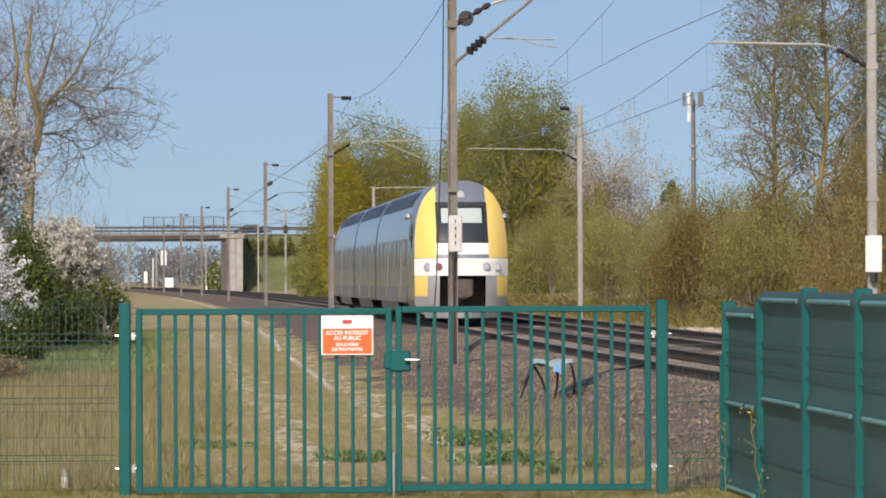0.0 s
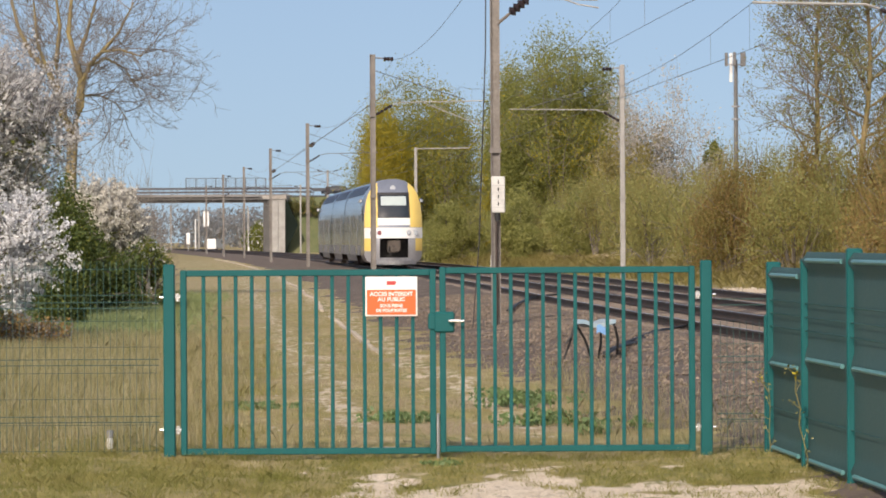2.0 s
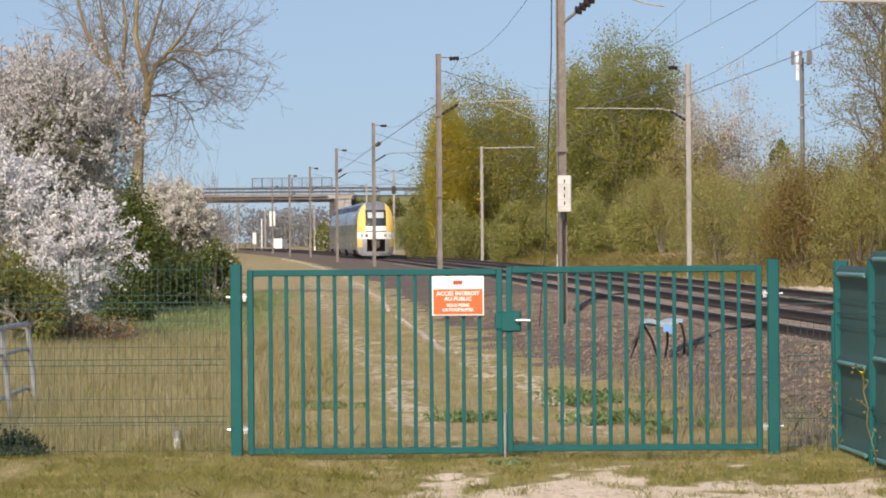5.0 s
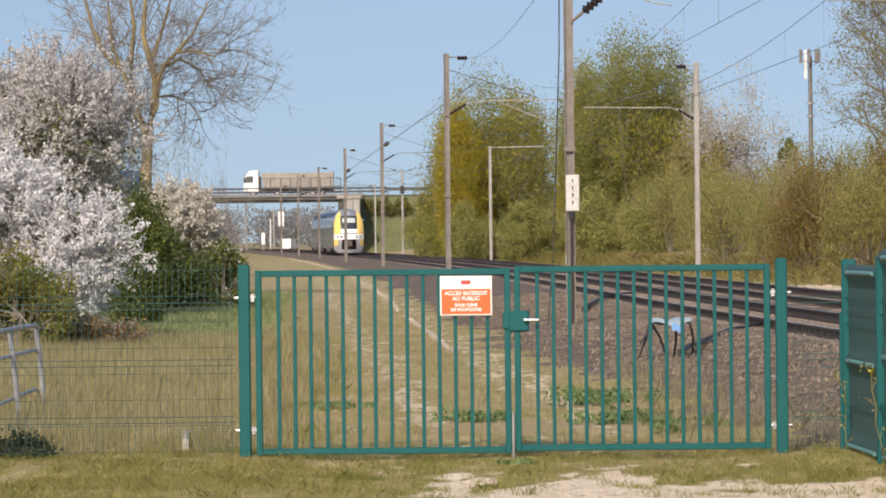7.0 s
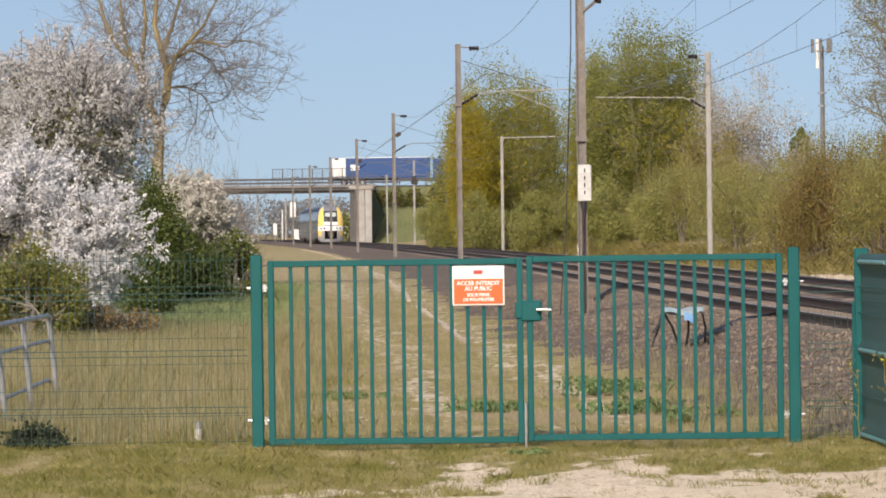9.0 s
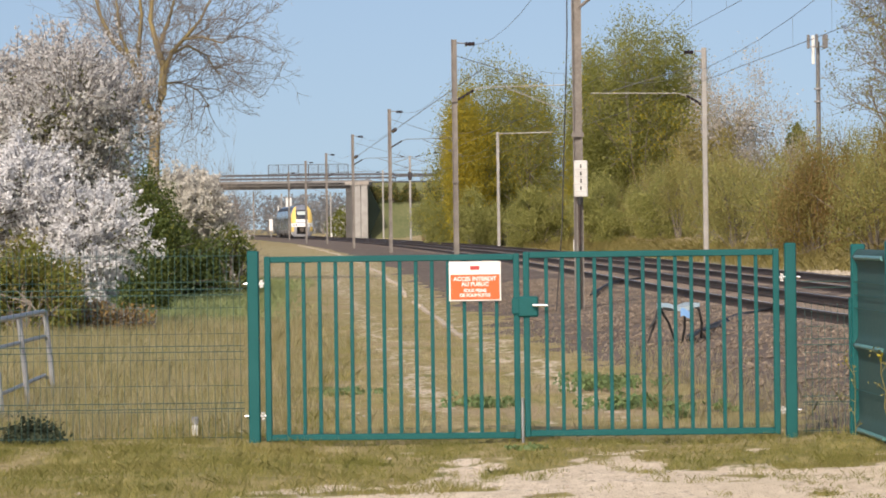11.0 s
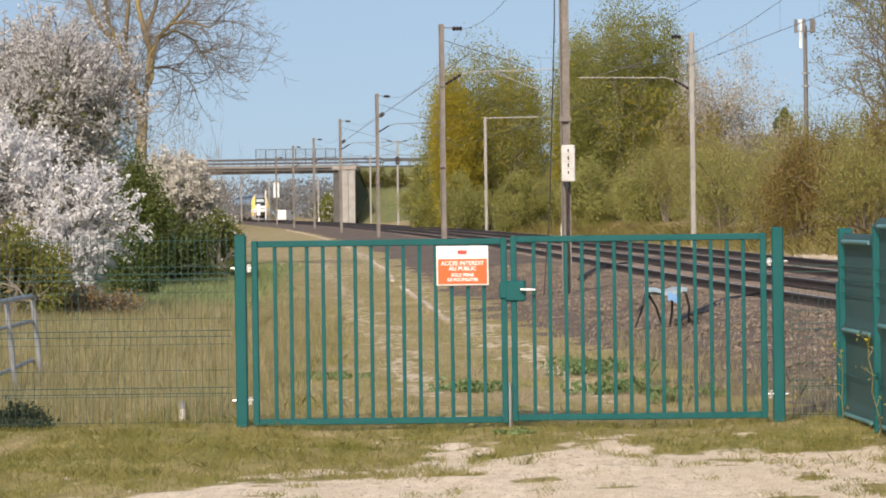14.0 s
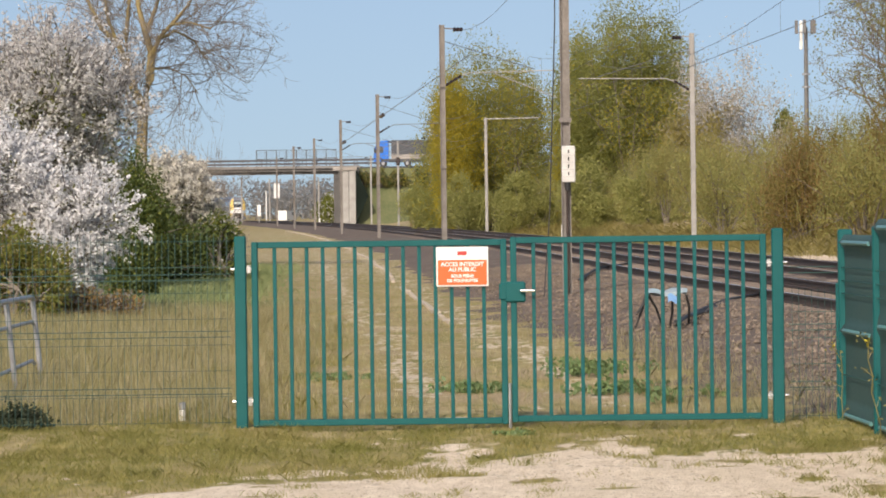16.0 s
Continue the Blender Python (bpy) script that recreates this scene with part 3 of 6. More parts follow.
def build_gate():
    gate = thing("double_gate", pose(0, GATE_Y, 0), "closed green painted steel double gate with upright bars", "gate")
    for s, z in ((-1, 1.475), (1, 1.485)):
        p = part("gate_post", Shape().bevel_box(s * 2.065 - 0.044, s * 2.065 + 0.044, -0.044, 0.044, -0.3, z, 0.008), GREEN_PAINT, gate)
        for hz in (0.2, 1.22):
            h = Shape().tube([(s * 2.14, 0, hz), (s * 1.95, 0, hz)], 0.012, 8)
            h.box(s * 2.0 - 0.012, s * 2.0 + 0.012, -0.02, 0.02, hz - 0.03, hz + 0.03)
            part("hinge", h, CHROME, p, "bright steel hinge bolt")
    for s in (-1, 1):
        x_out, x_in = s * 1.955, s * 0.038
        lo, hi = min(x_out, x_in), max(x_out, x_in)
        rim = Shape()
        for x in (x_out, x_in):
            rim.bevel_box(x - 0.024, x + 0.024, -0.03, 0.03, 0.004, 1.43, 0.006)
        rim.bevel_box(lo + 0.024, hi - 0.024, -0.027, 0.027, 1.38, 1.428, 0.005)
        rim.bevel_box(lo + 0.024, hi - 0.024, -0.027, 0.027, 0.008, 0.056, 0.005)
        leaf = part("leaf_frame", rim, GREEN_PAINT, gate, m=pose(0, 0, 0.012 if s > 0 else 0.0))
        bar = Shape().bevel_box(-0.0145, 0.0145, -0.0145, 0.0145, 0.056, 1.38, 0.003).mesh("bar", GREEN_PAINT)
        for k in range(14):
            x = lo + 0.03 + (hi - lo - 0.06) * (k + 1) / 15
            part("bar", bar, None, leaf, m=pose(x, 0, 0))
    lock = part("lock_case", Shape().bevel_box(-0.03, 0.13, -0.05, 0.05, 0.94, 1.10, 0.012), GREEN_PAINT, gate)
    part("lock_plate", Shape().bevel_box(-0.075, -0.015, -0.045, 0.045, 0.96, 1.09, 0.01), GREEN_PAINT, gate)
    part("handle", Shape().tube([(0.09, -0.05, 1.03), (0.09, -0.085, 1.03), (0.20, -0.085, 1.028)], 0.012, 8), CHROME, lock, "bright lever handle")
    part("drop_bolt", Shape().tube([(0.0, -0.04, -0.04), (0.0, -0.04, 0.32)], 0.012, 8), GALV, gate, "galvanised drop bolt")


def text_part(name, body, size, x, z, y, material, parent):
    cu = bpy.data.curves.new(name, "FONT")
    cu.body, cu.size, cu.align_x, cu.align_y, cu.extrude, cu.offset = body, size, "CENTER", "CENTER", 0.001, 0.0012
    tmp = bpy.data.objects.new("lettering_source", cu)
    scene.collection.objects.link(tmp)
    bpy.context.view_layer.update()
    me = bpy.data.meshes.new_from_object(tmp)
    bpy.data.objects.remove(tmp)
    me.materials.clear()
    me.materials.append(material)
    ob = part(name, me, None, parent)
    ob.matrix_basis = pose(x, y, z, 90, 0, 0)
    return ob


def build_sign():
    sign = thing("warning_sign", pose(-0.355, GATE_Y - 0.045, 1.22), "white and orange no-entry notice fixed to the gate", "sign")
    part("plate", Shape().bevel_box(-0.2, 0.2, -0.004, 0.004, -0.152, 0.152, 0.003), WHITE, sign)
    part("orange_field", Shape().box(-0.188, 0.188, -0.0075, -0.0045, -0.14, 0.052), ORANGE, sign, "orange printed field")
    mark = Shape().poly_prism([(-0.036, 0.088), (0.03, 0.088), (0.038, 0.112), (0.03, 0.118), (-0.036, 0.118)], -0.0065, -0.0045)
    part("emblem", mark, mat("red_emblem", (0.55, 0.06, 0.05), 0.5), sign, "small red emblem")
    for body, size, z in (("ACCES INTERDIT", 0.043, 0.018), ("AU PUBLIC", 0.043, -0.023), ("SOUS PEINE", 0.033, -0.072), ("DE POURSUITES", 0.033, -0.108)):
        text_part("lettering", body, size, 0, z, -0.0085, WHITE, sign)


def wire_panel(x0, x1, z1, parent):
    """A welded wire mesh panel with folds, in its fence's x and z."""
    up, cross = Shape(), Shape()
    x = x0 + 0.025
    while x < x1:
        up.box(x - 0.0017, x + 0.0017, -0.0017, 0.0017, 0.02, z1)
        x += 0.05
    z = 0.04
    while z <= z1:
        cross.box(x0, x1, -0.006, -0.0025, z - 0.0018, z + 0.0018)
        z += 0.2
    for zf in (0.26, 0.7, 1.14):
        for dz in (0, 0.045):
            cross.box(x0, x1, -0.02, -0.014, zf + dz - 0.003, zf + dz + 0.003)
    tagged(part("upright_wires", up, GREEN_WIRE, parent), kind="stuff")
    tagged(part("cross_wires", cross, GREEN_WIRE, parent), kind="stuff")


def build_mesh_fence(m, lengths, z1, label):
    f = thing("wire_fence", m, label, "fence")
    x = 0
    for w in lengths:
        wire_panel(x + 0.03, x + w - 0.03, z1, f)
        x += w
        part("fence_post", Shape().bevel_box(x - 0.03, x + 0.03, -0.03, 0.03, -0.3, z1 + 0.04, 0.006), GREEN_PAINT, f)
    return f


def build_screen_fence():
    """Solid green fence that runs from the gate towards the camera, in steps."""
    f = thing("screen_fence", pose(2.58, 27.55, 0), "dark green mesh fence backed with privacy screen", "fence")
    spots = [(0, 0, 1.47), (0.10, -1.60, 1.50), (0.22, -3.45, 1.58), (0.34, -5.30, 1.58), (0.46, -7.15, 1.6), (0.58, -9.0, 1.6)]
    for i, (x, y, z) in enumerate(spots):
        w = 0.055
        part("fence_post", Shape().bevel_box(x - w, x + w, y - 0.04, y + 0.04, -0.3, z, 0.01), GREEN_PAINT, f)
        if i + 1 == len(spots):
            break
        x2, y2, z2 = spots[i + 1]
        top = 1.43 if i == 0 else 1.55
        L = math.hypot(x2 - x, y2 - y)
        m = Matrix.Translation((x, y, 0)) @ Matrix.Rotation(math.atan2(y2 - y, x2 - x), 4, "Z")
        rows = []
        folds = (0.06, 0.70 if i == 0 else 0.78, top - 0.06)
        for z in np.linspace(0.02, top, 26):
            fold = 0.0
            for zf in folds:
                fold = max(fold, 0.045 * max(0, 1 - abs(z - zf) / 0.055))
            rows.append([m @ Vector((u * L, -fold - 0.01, z)) for u in np.linspace(0.02, 0.98, 8)])
        s = Shape().grid(rows)
        s.grid([[p + Vector((0.02, 0, 0)) for p in r] for r in rows])
        panel = part("screen_panel", s, SCREEN, f, smooth=True)
        for zf in folds:
            part("folded_rib", Shape().tube([m @ Vector((0.13 * L, -0.05, zf)), m @ Vector((0.9 * L, -0.05, zf))], 0.017, 8), RIB, panel, "glossy horizontal fold, coloured pale as if lit")
        wires = Shape()
        for z in (0.36, 0.98, 1.08, 1.18):
            wires.tube([m @ Vector((0.02 * L, -0.03, z)), m @ Vector((0.98 * L, -0.03, z))], 0.004, 4)
        tagged(part("cross_wires", wires, GREEN_WIRE, panel), kind="stuff")


build_gate()
build_sign()
build_mesh_fence(pose(-2.115, GATE_Y, 0, 0, 0, 180), [2.5, 2.5, 2.5, 2.5], 1.5, "thin green welded wire mesh fence in dry grass")
build_mesh_fence(pose(2.12, GATE_Y, 0, 0, 0, 0), [0.42], 1.02, "narrow green wire mesh panel beside the gate")
build_screen_fence()


def build_barrier():
    """Three rails and leaning posts that run from the meadow towards the fence."""
    b = thing("tube_barrier", pose(-4.72, 36.0, 0), "pale grey tubular steel barrier standing in the grass", "barrier")
    run = Vector((0.13, -6.4, 0))
    for name, z0, z1, r in (("top_tube", 0.84, 0.86, 0.026), ("middle_tube", 0.59, 0.61, 0.02), ("lower_tube", 0.20, 0.16, 0.02)):
        part(name, Shape().tube([(-0.06, 0, z0 - 0.03), (-0.075, -0.08, z0), run + Vector((-0.06, 0, z1))], r, 8), GALV, b)
    for y in (0.0, -2.2, -4.2, -6.2):
        x = run.x * y / run.y
        part("upright", Shape().tube([(x + 0.02, y, -0.2), (x - 0.02, y, 0.3), (x - 0.075, y, 0.84)], 0.027, 8), GALV, b)


build_barrier()


# ---- masts and overhead line ----
def mast(name, p, top, pale, cant, label, width=0.25, lean=0, drop=2.2):
    t = thing(name, Matrix.Translation(p) @ pose(0, 0, 0, 0, lean, 0), label, "catenary mast", "masts along the line")
    w, f, m = width / 2, 0.02, POLE_PALE if pale else POLE
    s = Shape().box(-w, -w + f, -w, w, -0.6, top).box(w - f, w, -w, w, -0.6, top).box(-w + f, w - f, -0.35 * w, -0.35 * w + 0.012, -0.6, top)
    if pale:
        s = Shape().bevel_box(-w, w, -w, w, -0.6, top, 0.03)
    part("mast_column", s, m, t)
    part("base_block", Shape().bevel_box(-0.35, 0.35, -0.35, 0.35, -0.5, 0.06, 0.03), CONCRETE, t)
    if not cant:
        return t
    d = 1 if cant > 0 else -1
    a = abs(cant)
    arm = TUBE if p[1] < 150 else DIM_STEEL
    part("top_bracket", Shape().tube([(0, 0, top - 0.12), (d * 0.75, 0, top - 0.16)], 0.025, 6), m, t)
    part("top_insulator", Shape().tube([(d * (0.4 + i * 0.06), 0, top - 0.17 - (i % 2) * 0.0) for i in range(7)], [0.05, 0.09] * 3 + [0.05], 8), INSULATOR, t, "dark ribbed insulator")
    z0 = top - drop
    part("arm_insulator", Shape().tube([(d * (w + i * 0.075), 0, z0 + i * 0.045) for i in range(9)], [0.03, 0.06] * 4 + [0.03], 8), INSULATOR, t, "dark ribbed insulator")
    part("arm_tube", Shape().tube([(d * 0.72, 0, z0 + 0.36), (d * 1.0, 0, z0 + 0.45), (d * a, 0, z0 + 0.5)], 0.03 if p[1] < 100 else 0.022, 6), arm, t)
    part("stay_rod", Shape().tube([(d * w, 0, top - 0.6), (d * (a - 0.7), 0, z0 + 0.55)], 0.014, 5), WIRE, t)
    if not pale and p[1] < 100:
        part("registration_arm", Shape().tube([(0.73, 0, 5.95), (1.84, 0, 5.92)], 0.016, 6).tube([(1.25, 0, 5.93), (1.5, 0, 5.84), (1.86, 0, 5.78)], 0.014, 6), arm, t)
    elif not pale:
        part("registration_arm", Shape().tube([(d * 1.9, 0, z0 + 0.42), (d * (a + 0.1), 0, 5.85 - 0.15)], 0.02, 6), arm, t)
    part("collar", Shape().box(-w - 0.015, w + 0.015, -w - 0.015, w + 0.015, z0 - 0.06, z0 + 0.06), m, t)
    part("collar", Shape().box(-w - 0.02, w + 0.02, -w - 0.02, w + 0.02, 3.2, 3.28), m, t)
    return t


LEFT_MASTS = [(1.05, 64.0), (-2.3, 130.2), (-7.4, 206.2), (-12.1, 261.7), (-17.5, 326.1), (-21.6, 363.4), (-27.7, 431.4)]
RIGHT_MASTS = [(9.75, 73.0), (7.2, 138.8), (-6.9, 323.2), (-16.4, 432.6)]


def build_masts():
    for x, y in LEFT_MASTS:
        a = line_x(y) - x + 0.9
        t = mast("catenary_mast", (x, y, 0.0), 8.4, False, a, "brown weathered steel catenary mast with bracket arm", 0.17 if y < 100 else 0.2)
        if y < 70:
            box = part("number_box", Shape().bevel_box(-0.075, 0.165, -0.22, -0.14, 2.13, 2.78, 0.015), BOX_GREY, t, "white mast plate with dark marks")
            for z in (2.68, 2.55, 2.42, 2.29):
                part("dark_mark", Shape().box(0.033, 0.057, -0.226, -0.221, z - 0.035, z + 0.03), BLACK, box)
                part("joint_line", Shape().box(-0.07, 0.16, -0.2235, -0.221, z - 0.066, z - 0.06), GALV, box)
            part("cable_end", Shape().tube([(0.03, -0.17, 2.13), (0.03, -0.17, 1.99)], 0.05, 8), BLACK, t)
            part("conduit", Shape().tube([(0.01, -0.15, 2.05), (0.01, -0.15, -0.3)], 0.022, 6), RAIL, t)
            part("earth_wire", Shape().tube([(-0.14, -0.12, 8.3), (-0.17, -0.13, 5.0), (-0.3, -0.12, 1.6), (-0.42, -0.1, 0.1)], 0.012, 5), BLACK, t)
            part("pulley", Shape().tube([(0.12, 0, 6.3), (0.28, 0, 6.3)], [0.05, 0.05], 8).tube([(0.25, -0.04, 6.3), (0.25, 0.04, 6.3)], 0.14, 12), BLACK, t)
    for x, y in RIGHT_MASTS:
        t = mast("catenary_mast", (x, y, 0.0 if y > 60 else 0), 8.4, True, line_x(y) + GAP - x - 0.9, "pale concrete catenary mast with bracket arm", 0.2, drop=2.45 if y < 100 else 2.2)
        if y < 100:
            part("number_plate", Shape().bevel_box(-0.17, 0.17, -0.24, -0.17, 1.75, 2.5, 0.02), WHITE, t, "white mast plate with dark marks")
            part("cable_end", Shape().tube([(0, -0.2, 1.75), (0, -0.2, 1.55)], 0.08, 8), BLACK, t)
    far = mast("signal_mast", (-1.5, 261.0, 0.0), 8.4, True, 0, "slim pale mast with a long level arm", 0.22)
    part("level_arm", Shape().tube([(0, 0, 8.3), (3.9, 0, 8.34)], 0.045, 6), TUBE, far)
    far = mast("lattice_mast", (-10.7, 353.0, 0.0), 8.6, True, 0, "slim mast with a spread of arms and a transformer", 0.2)
    for k in (-1, 1):
        part("spread_arm", Shape().tube([(0, 0, 8.4), (k * 1.3, 0, 8.0), (k * 1.5, 0, 8.0)], 0.03, 5), POLE, far)
        part("spread_insulator", Shape().tube([(k * 0.5, 0, 8.45), (k * 1.0, 0, 8.6)], 0.05, 6), INSULATOR, far)
    part("transformer", Shape().bevel_box(-0.2, 0.2, -0.2, 0.2, 6.2, 7.0, 0.05), INSULATOR, far)


build_masts()


def build_wires():
    spans = {"near": [line_point(y, 0, 0) for y in (-60, 4, 64, 130, 206, 262, 326, 363, 431, 500, 600)], "far": [line_point(y, GAP, 0) for y in (-60, 10, 73, 139, 200, 262, 323, 378, 433, 500, 600)]}
    for key, pts in spans.items():
        t = thing("overhead_line", pose(0, 0, 0), "contact wire and catenary hung over one track", "overhead line", "overhead lines")
        for a, b in zip(pts[:-1], pts[1:]):
            n = 10
            top = [a.lerp(b, i / n) + Vector((0, 0, 7.2 - 1.0 * 4 * (i / n) * (1 - i / n))) for i in range(n + 1)]
            low = [a.lerp(b, i / n) + Vector((0, 0, 5.85)) for i in range(n + 1)]
            r = 0.006 if a.y < 70 else 0.008
            part("catenary_wire", Shape().tube(top, r, 4), WIRE, t)
            part("contact_wire", Shape().tube([low[0], low[-1]], r, 4), WIRE, t)
            d = Shape()
            for i in range(1, n):
                d.tube([top[i], low[i]], 0.004, 3)
            tagged(part("droppers", d, WIRE, t), kind="stuff")
    t = thing("feeder_line", pose(0, 0, 0), "thin feeder wire hung from the mast tops", "overhead line")
    pts = [Vector((5.0, -10, 8.2))] + [Vector((x + 0.75, y, 8.2)) for x, y in LEFT_MASTS]
    for a, b in zip(pts[:-1], pts[1:]):
        part("feeder_wire", Shape().tube([a.lerp(b, i / 8) - Vector((0, 0, 0.8 * 4 * (i / 8) * (1 - i / 8))) for i in range(9)], 0.008, 4), WIRE, t)
    # anchor wire that climbs from one mast to the next, with insulators
    t = thing("anchor_wire", pose(0, 0, 0), "slanting anchor wire with dark insulators", "overhead line")
    a, b, c = Vector((-12.1, 261.7, 6.6)), Vector((-7.4, 206.2, 7.0)), Vector((-1.3, 128.0, 7.2))
    part("anchor_strand", Shape().tube([a, b, c], 0.02, 4), WIRE, t)
    for p, q in ((a, b), (b, c)):
        u = (q - p).normalized()
        part("strain_insulator", Shape().tube([p + u * (4 + i * 0.5) for i in range(8)], [0.05, 0.12] * 4, 6), INSULATOR, t, "dark strain insulator")
    # near anchor and bracket rising out to the track
    t = thing("anchor_stay", pose(0, 0, 0), "heavy stay with insulators on the mast", "overhead line")
    p, q = Vector((1.1, 63.9, 5.5)), Vector((4.2, 63.0, 8.0))
    u = (q - p).normalized()
    part("stay_tube", Shape().tube([p, q], 0.03, 6), POLE, t)
    for s in (0.3,):
        part("stay_insulator", Shape().tube([p + u * (s + i * 0.05) for i in range(9)], [0.05, 0.1] * 4 + [0.05], 8), INSULATOR, t, "dark ribbed insulator")


build_wires()


# ---- road bridge and its bank ----
PARAPET = mat("dark_parapet_steel", (0.085, 0.088, 0.095), 0.55, 0.3, second=(0.06, 0.06, 0.065))
BRIDGE_GREY = mat("grey_bridge_concrete", (0.25, 0.24, 0.23), 0.85, second=(0.17, 0.16, 0.15), scale=0.4, fine=5, amount=0.6)


def build_bridge():
    b = thing("road_bridge", pose(0.2, 518, 0.6), "concrete road bridge with metal parapet over the tracks", "bridge")
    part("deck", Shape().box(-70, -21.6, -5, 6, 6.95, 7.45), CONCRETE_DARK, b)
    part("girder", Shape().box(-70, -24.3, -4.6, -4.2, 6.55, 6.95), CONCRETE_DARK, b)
    part("fascia", Shape().box(-70, -21.2, -5.25, -5.0, 7.38, 7.75), BRIDGE_GREY, b)
    part("fascia", Shape().box(-70, -21.2, 5.0, 5.25, 7.38, 7.75), BRIDGE_GREY, b)
    part("road_surface", Shape().box(-70, -21.6, -4.6, 4.6, 7.452, 7.55), TARMAC, b)
    for y in (-5.1, 5.1):
        par = part("parapet", Shape().box(-70, -18, y - 0.04, y + 0.04, 8.55, 8.72).box(-70, -18, y - 0.03, y + 0.03, 8.05, 8.2), PARAPET, b)
        x = -70
        while x < -18:
            part("parapet_post", Shape().box(x - 0.05, x + 0.05, y - 0.04, y + 0.04, 7.75, 8.55), PARAPET, par)
            x += 2.0
    scr = part("safety_screen", Shape().box(-36.0, -24.6, -5.22, -5.16, 10.02, 10.1).box(-36.0, -24.6, -5.22, -5.16, 8.75, 8.82), PARAPET, b, "tall protective screen over the tracks")
    for i in range(9):
        x = -36.0 + 11.4 * i / 8
        part("screen_post", Shape().box(x - 0.06, x + 0.06, -5.24, -5.14, 7.75, 10.1), PARAPET, scr)
    mesh = Shape()
    for i in range(70):
        x = -36 + 11.4 * i / 69
        mesh.box(x - 0.012, x + 0.012, -5.2, -5.18, 8.8, 10.05)
    tagged(part("screen_bars", mesh, PARAPET, scr), kind="stuff")
    # The two left piers get the dark tone, as the shaded recess.
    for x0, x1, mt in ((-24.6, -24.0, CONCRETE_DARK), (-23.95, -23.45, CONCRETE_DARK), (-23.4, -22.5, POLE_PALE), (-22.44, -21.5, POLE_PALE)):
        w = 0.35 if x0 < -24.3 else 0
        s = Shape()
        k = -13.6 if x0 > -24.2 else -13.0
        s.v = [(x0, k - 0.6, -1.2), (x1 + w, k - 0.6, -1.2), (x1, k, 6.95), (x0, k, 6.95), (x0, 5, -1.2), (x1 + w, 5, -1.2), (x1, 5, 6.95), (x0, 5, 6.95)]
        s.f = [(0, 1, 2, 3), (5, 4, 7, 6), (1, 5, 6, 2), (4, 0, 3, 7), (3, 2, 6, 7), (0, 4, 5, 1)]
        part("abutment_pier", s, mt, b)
    # Wing wall's near-black colour stands in for the shadow beside the abutment.
    wing = Shape()
    wing.v = [(-21.45, y, z) for y in (-13.7, -13.3) for z in (-0.6, 7.2)] + [(-19.7, y, 3.3) for y in (-13.7, -13.3)]
    wing.f = [(0, 4, 1), (2, 3, 5), (1, 4, 5, 3), (0, 2, 5, 4), (0, 1, 3, 2)]
    part("wing_wall", wing, mat("shade_dark_wing_concrete", (0.012, 0.018, 0.014), 0.95, second=(0.008, 0.012, 0.009), scale=0.5, fine=5, spec=0.1), b, "wing wall coloured near-black for its shade")
    part("abutment_cap", Shape().box(-24.7, -21.3, -13.8, 5, 6.96, 7.45), CONCRETE, b)
    part("abutment", Shape().box(-62, -58, -5, 5, -0.5, 6.95), CONCRETE, b)
    bank = Shape()
    prof = [(-12.8, -0.3), (-9.6, 2.4), (-5.2, 7.9), (5.2, 7.9), (19, -0.3)]
    for x_a, x_b in ((-21.0, 480), (-480, -62)):
        rows = []
        n = 160
        for i in range(n + 1):
            x = x_a + (x_b - x_a) * (i / n)
            rows.append([(x + 0.0, 518 + y, z + (0.25 * math.sin(x * 0.7 + y) if z < 7 else 0)) for y, z in prof])
        bank.grid(rows)
    tagged(part("road_embankment", bank, mat("bank_grass", (0.08, 0.1, 0.038), 0.9, second=(0.135, 0.135, 0.058), scale=0.25, fine=3, amount=0.7, bump=0.6)), "green grassy road embankment beside the bridge", "embankment", kind="structure")
    for x_a, x_b in ((-21.5, 480), (-480, -70)):
        tagged(part("road", Shape().box(x_a, x_b, 513.4, 522.6, 7.9, 8.15), TARMAC), "asphalt road on the embankment", "road", kind="structure")
    for x_a, x_b in ((-18, 480), (-480, -70)):
        for y in (513.2, 522.8):
            g = thing("guard_rail", pose(0, y, 8.0), "galvanised road guard rail on posts", "guard rail", "guard rails")
            part("beam", Shape().box(x_a, x_b, -0.04, 0.04, 0.85, 1.2), PARAPET, g)
            s = Shape()
            x = x_a
            while x < x_b:
                s.box(x - 0.06, x + 0.06, -0.03, 0.03, -0.3, 0.85)
                x += 4
            tagged(part("posts", s, PARAPET, g), kind="stuff")


build_bridge()


# ---- the train ----
HALF = [(1.20, 0.22), (1.36, 0.30), (1.47, 0.55), (1.475, 1.0), (1.475, 1.5), (1.475, 2.0), (1.46, 2.45), (1.41, 2.85), (1.32, 3.2), (1.18, 3.5), (0.98, 3.75), (0.72, 3.93), (0.40, 4.03), (0.0, 4.06)]


def nose_y(x, z):
    return 0.75 * (abs(x) / 1.45) ** 3.2 + 1.35 * max(0.0, (z - 1.75) / 2.3) ** 1.7 + 0.35 * max(0.0, (1.1 - z)) ** 1.5


def rim_x(z):
    return float(np.interp(z, [p[1] for p in HALF], [p[0] * 0.965 for p in HALF]))


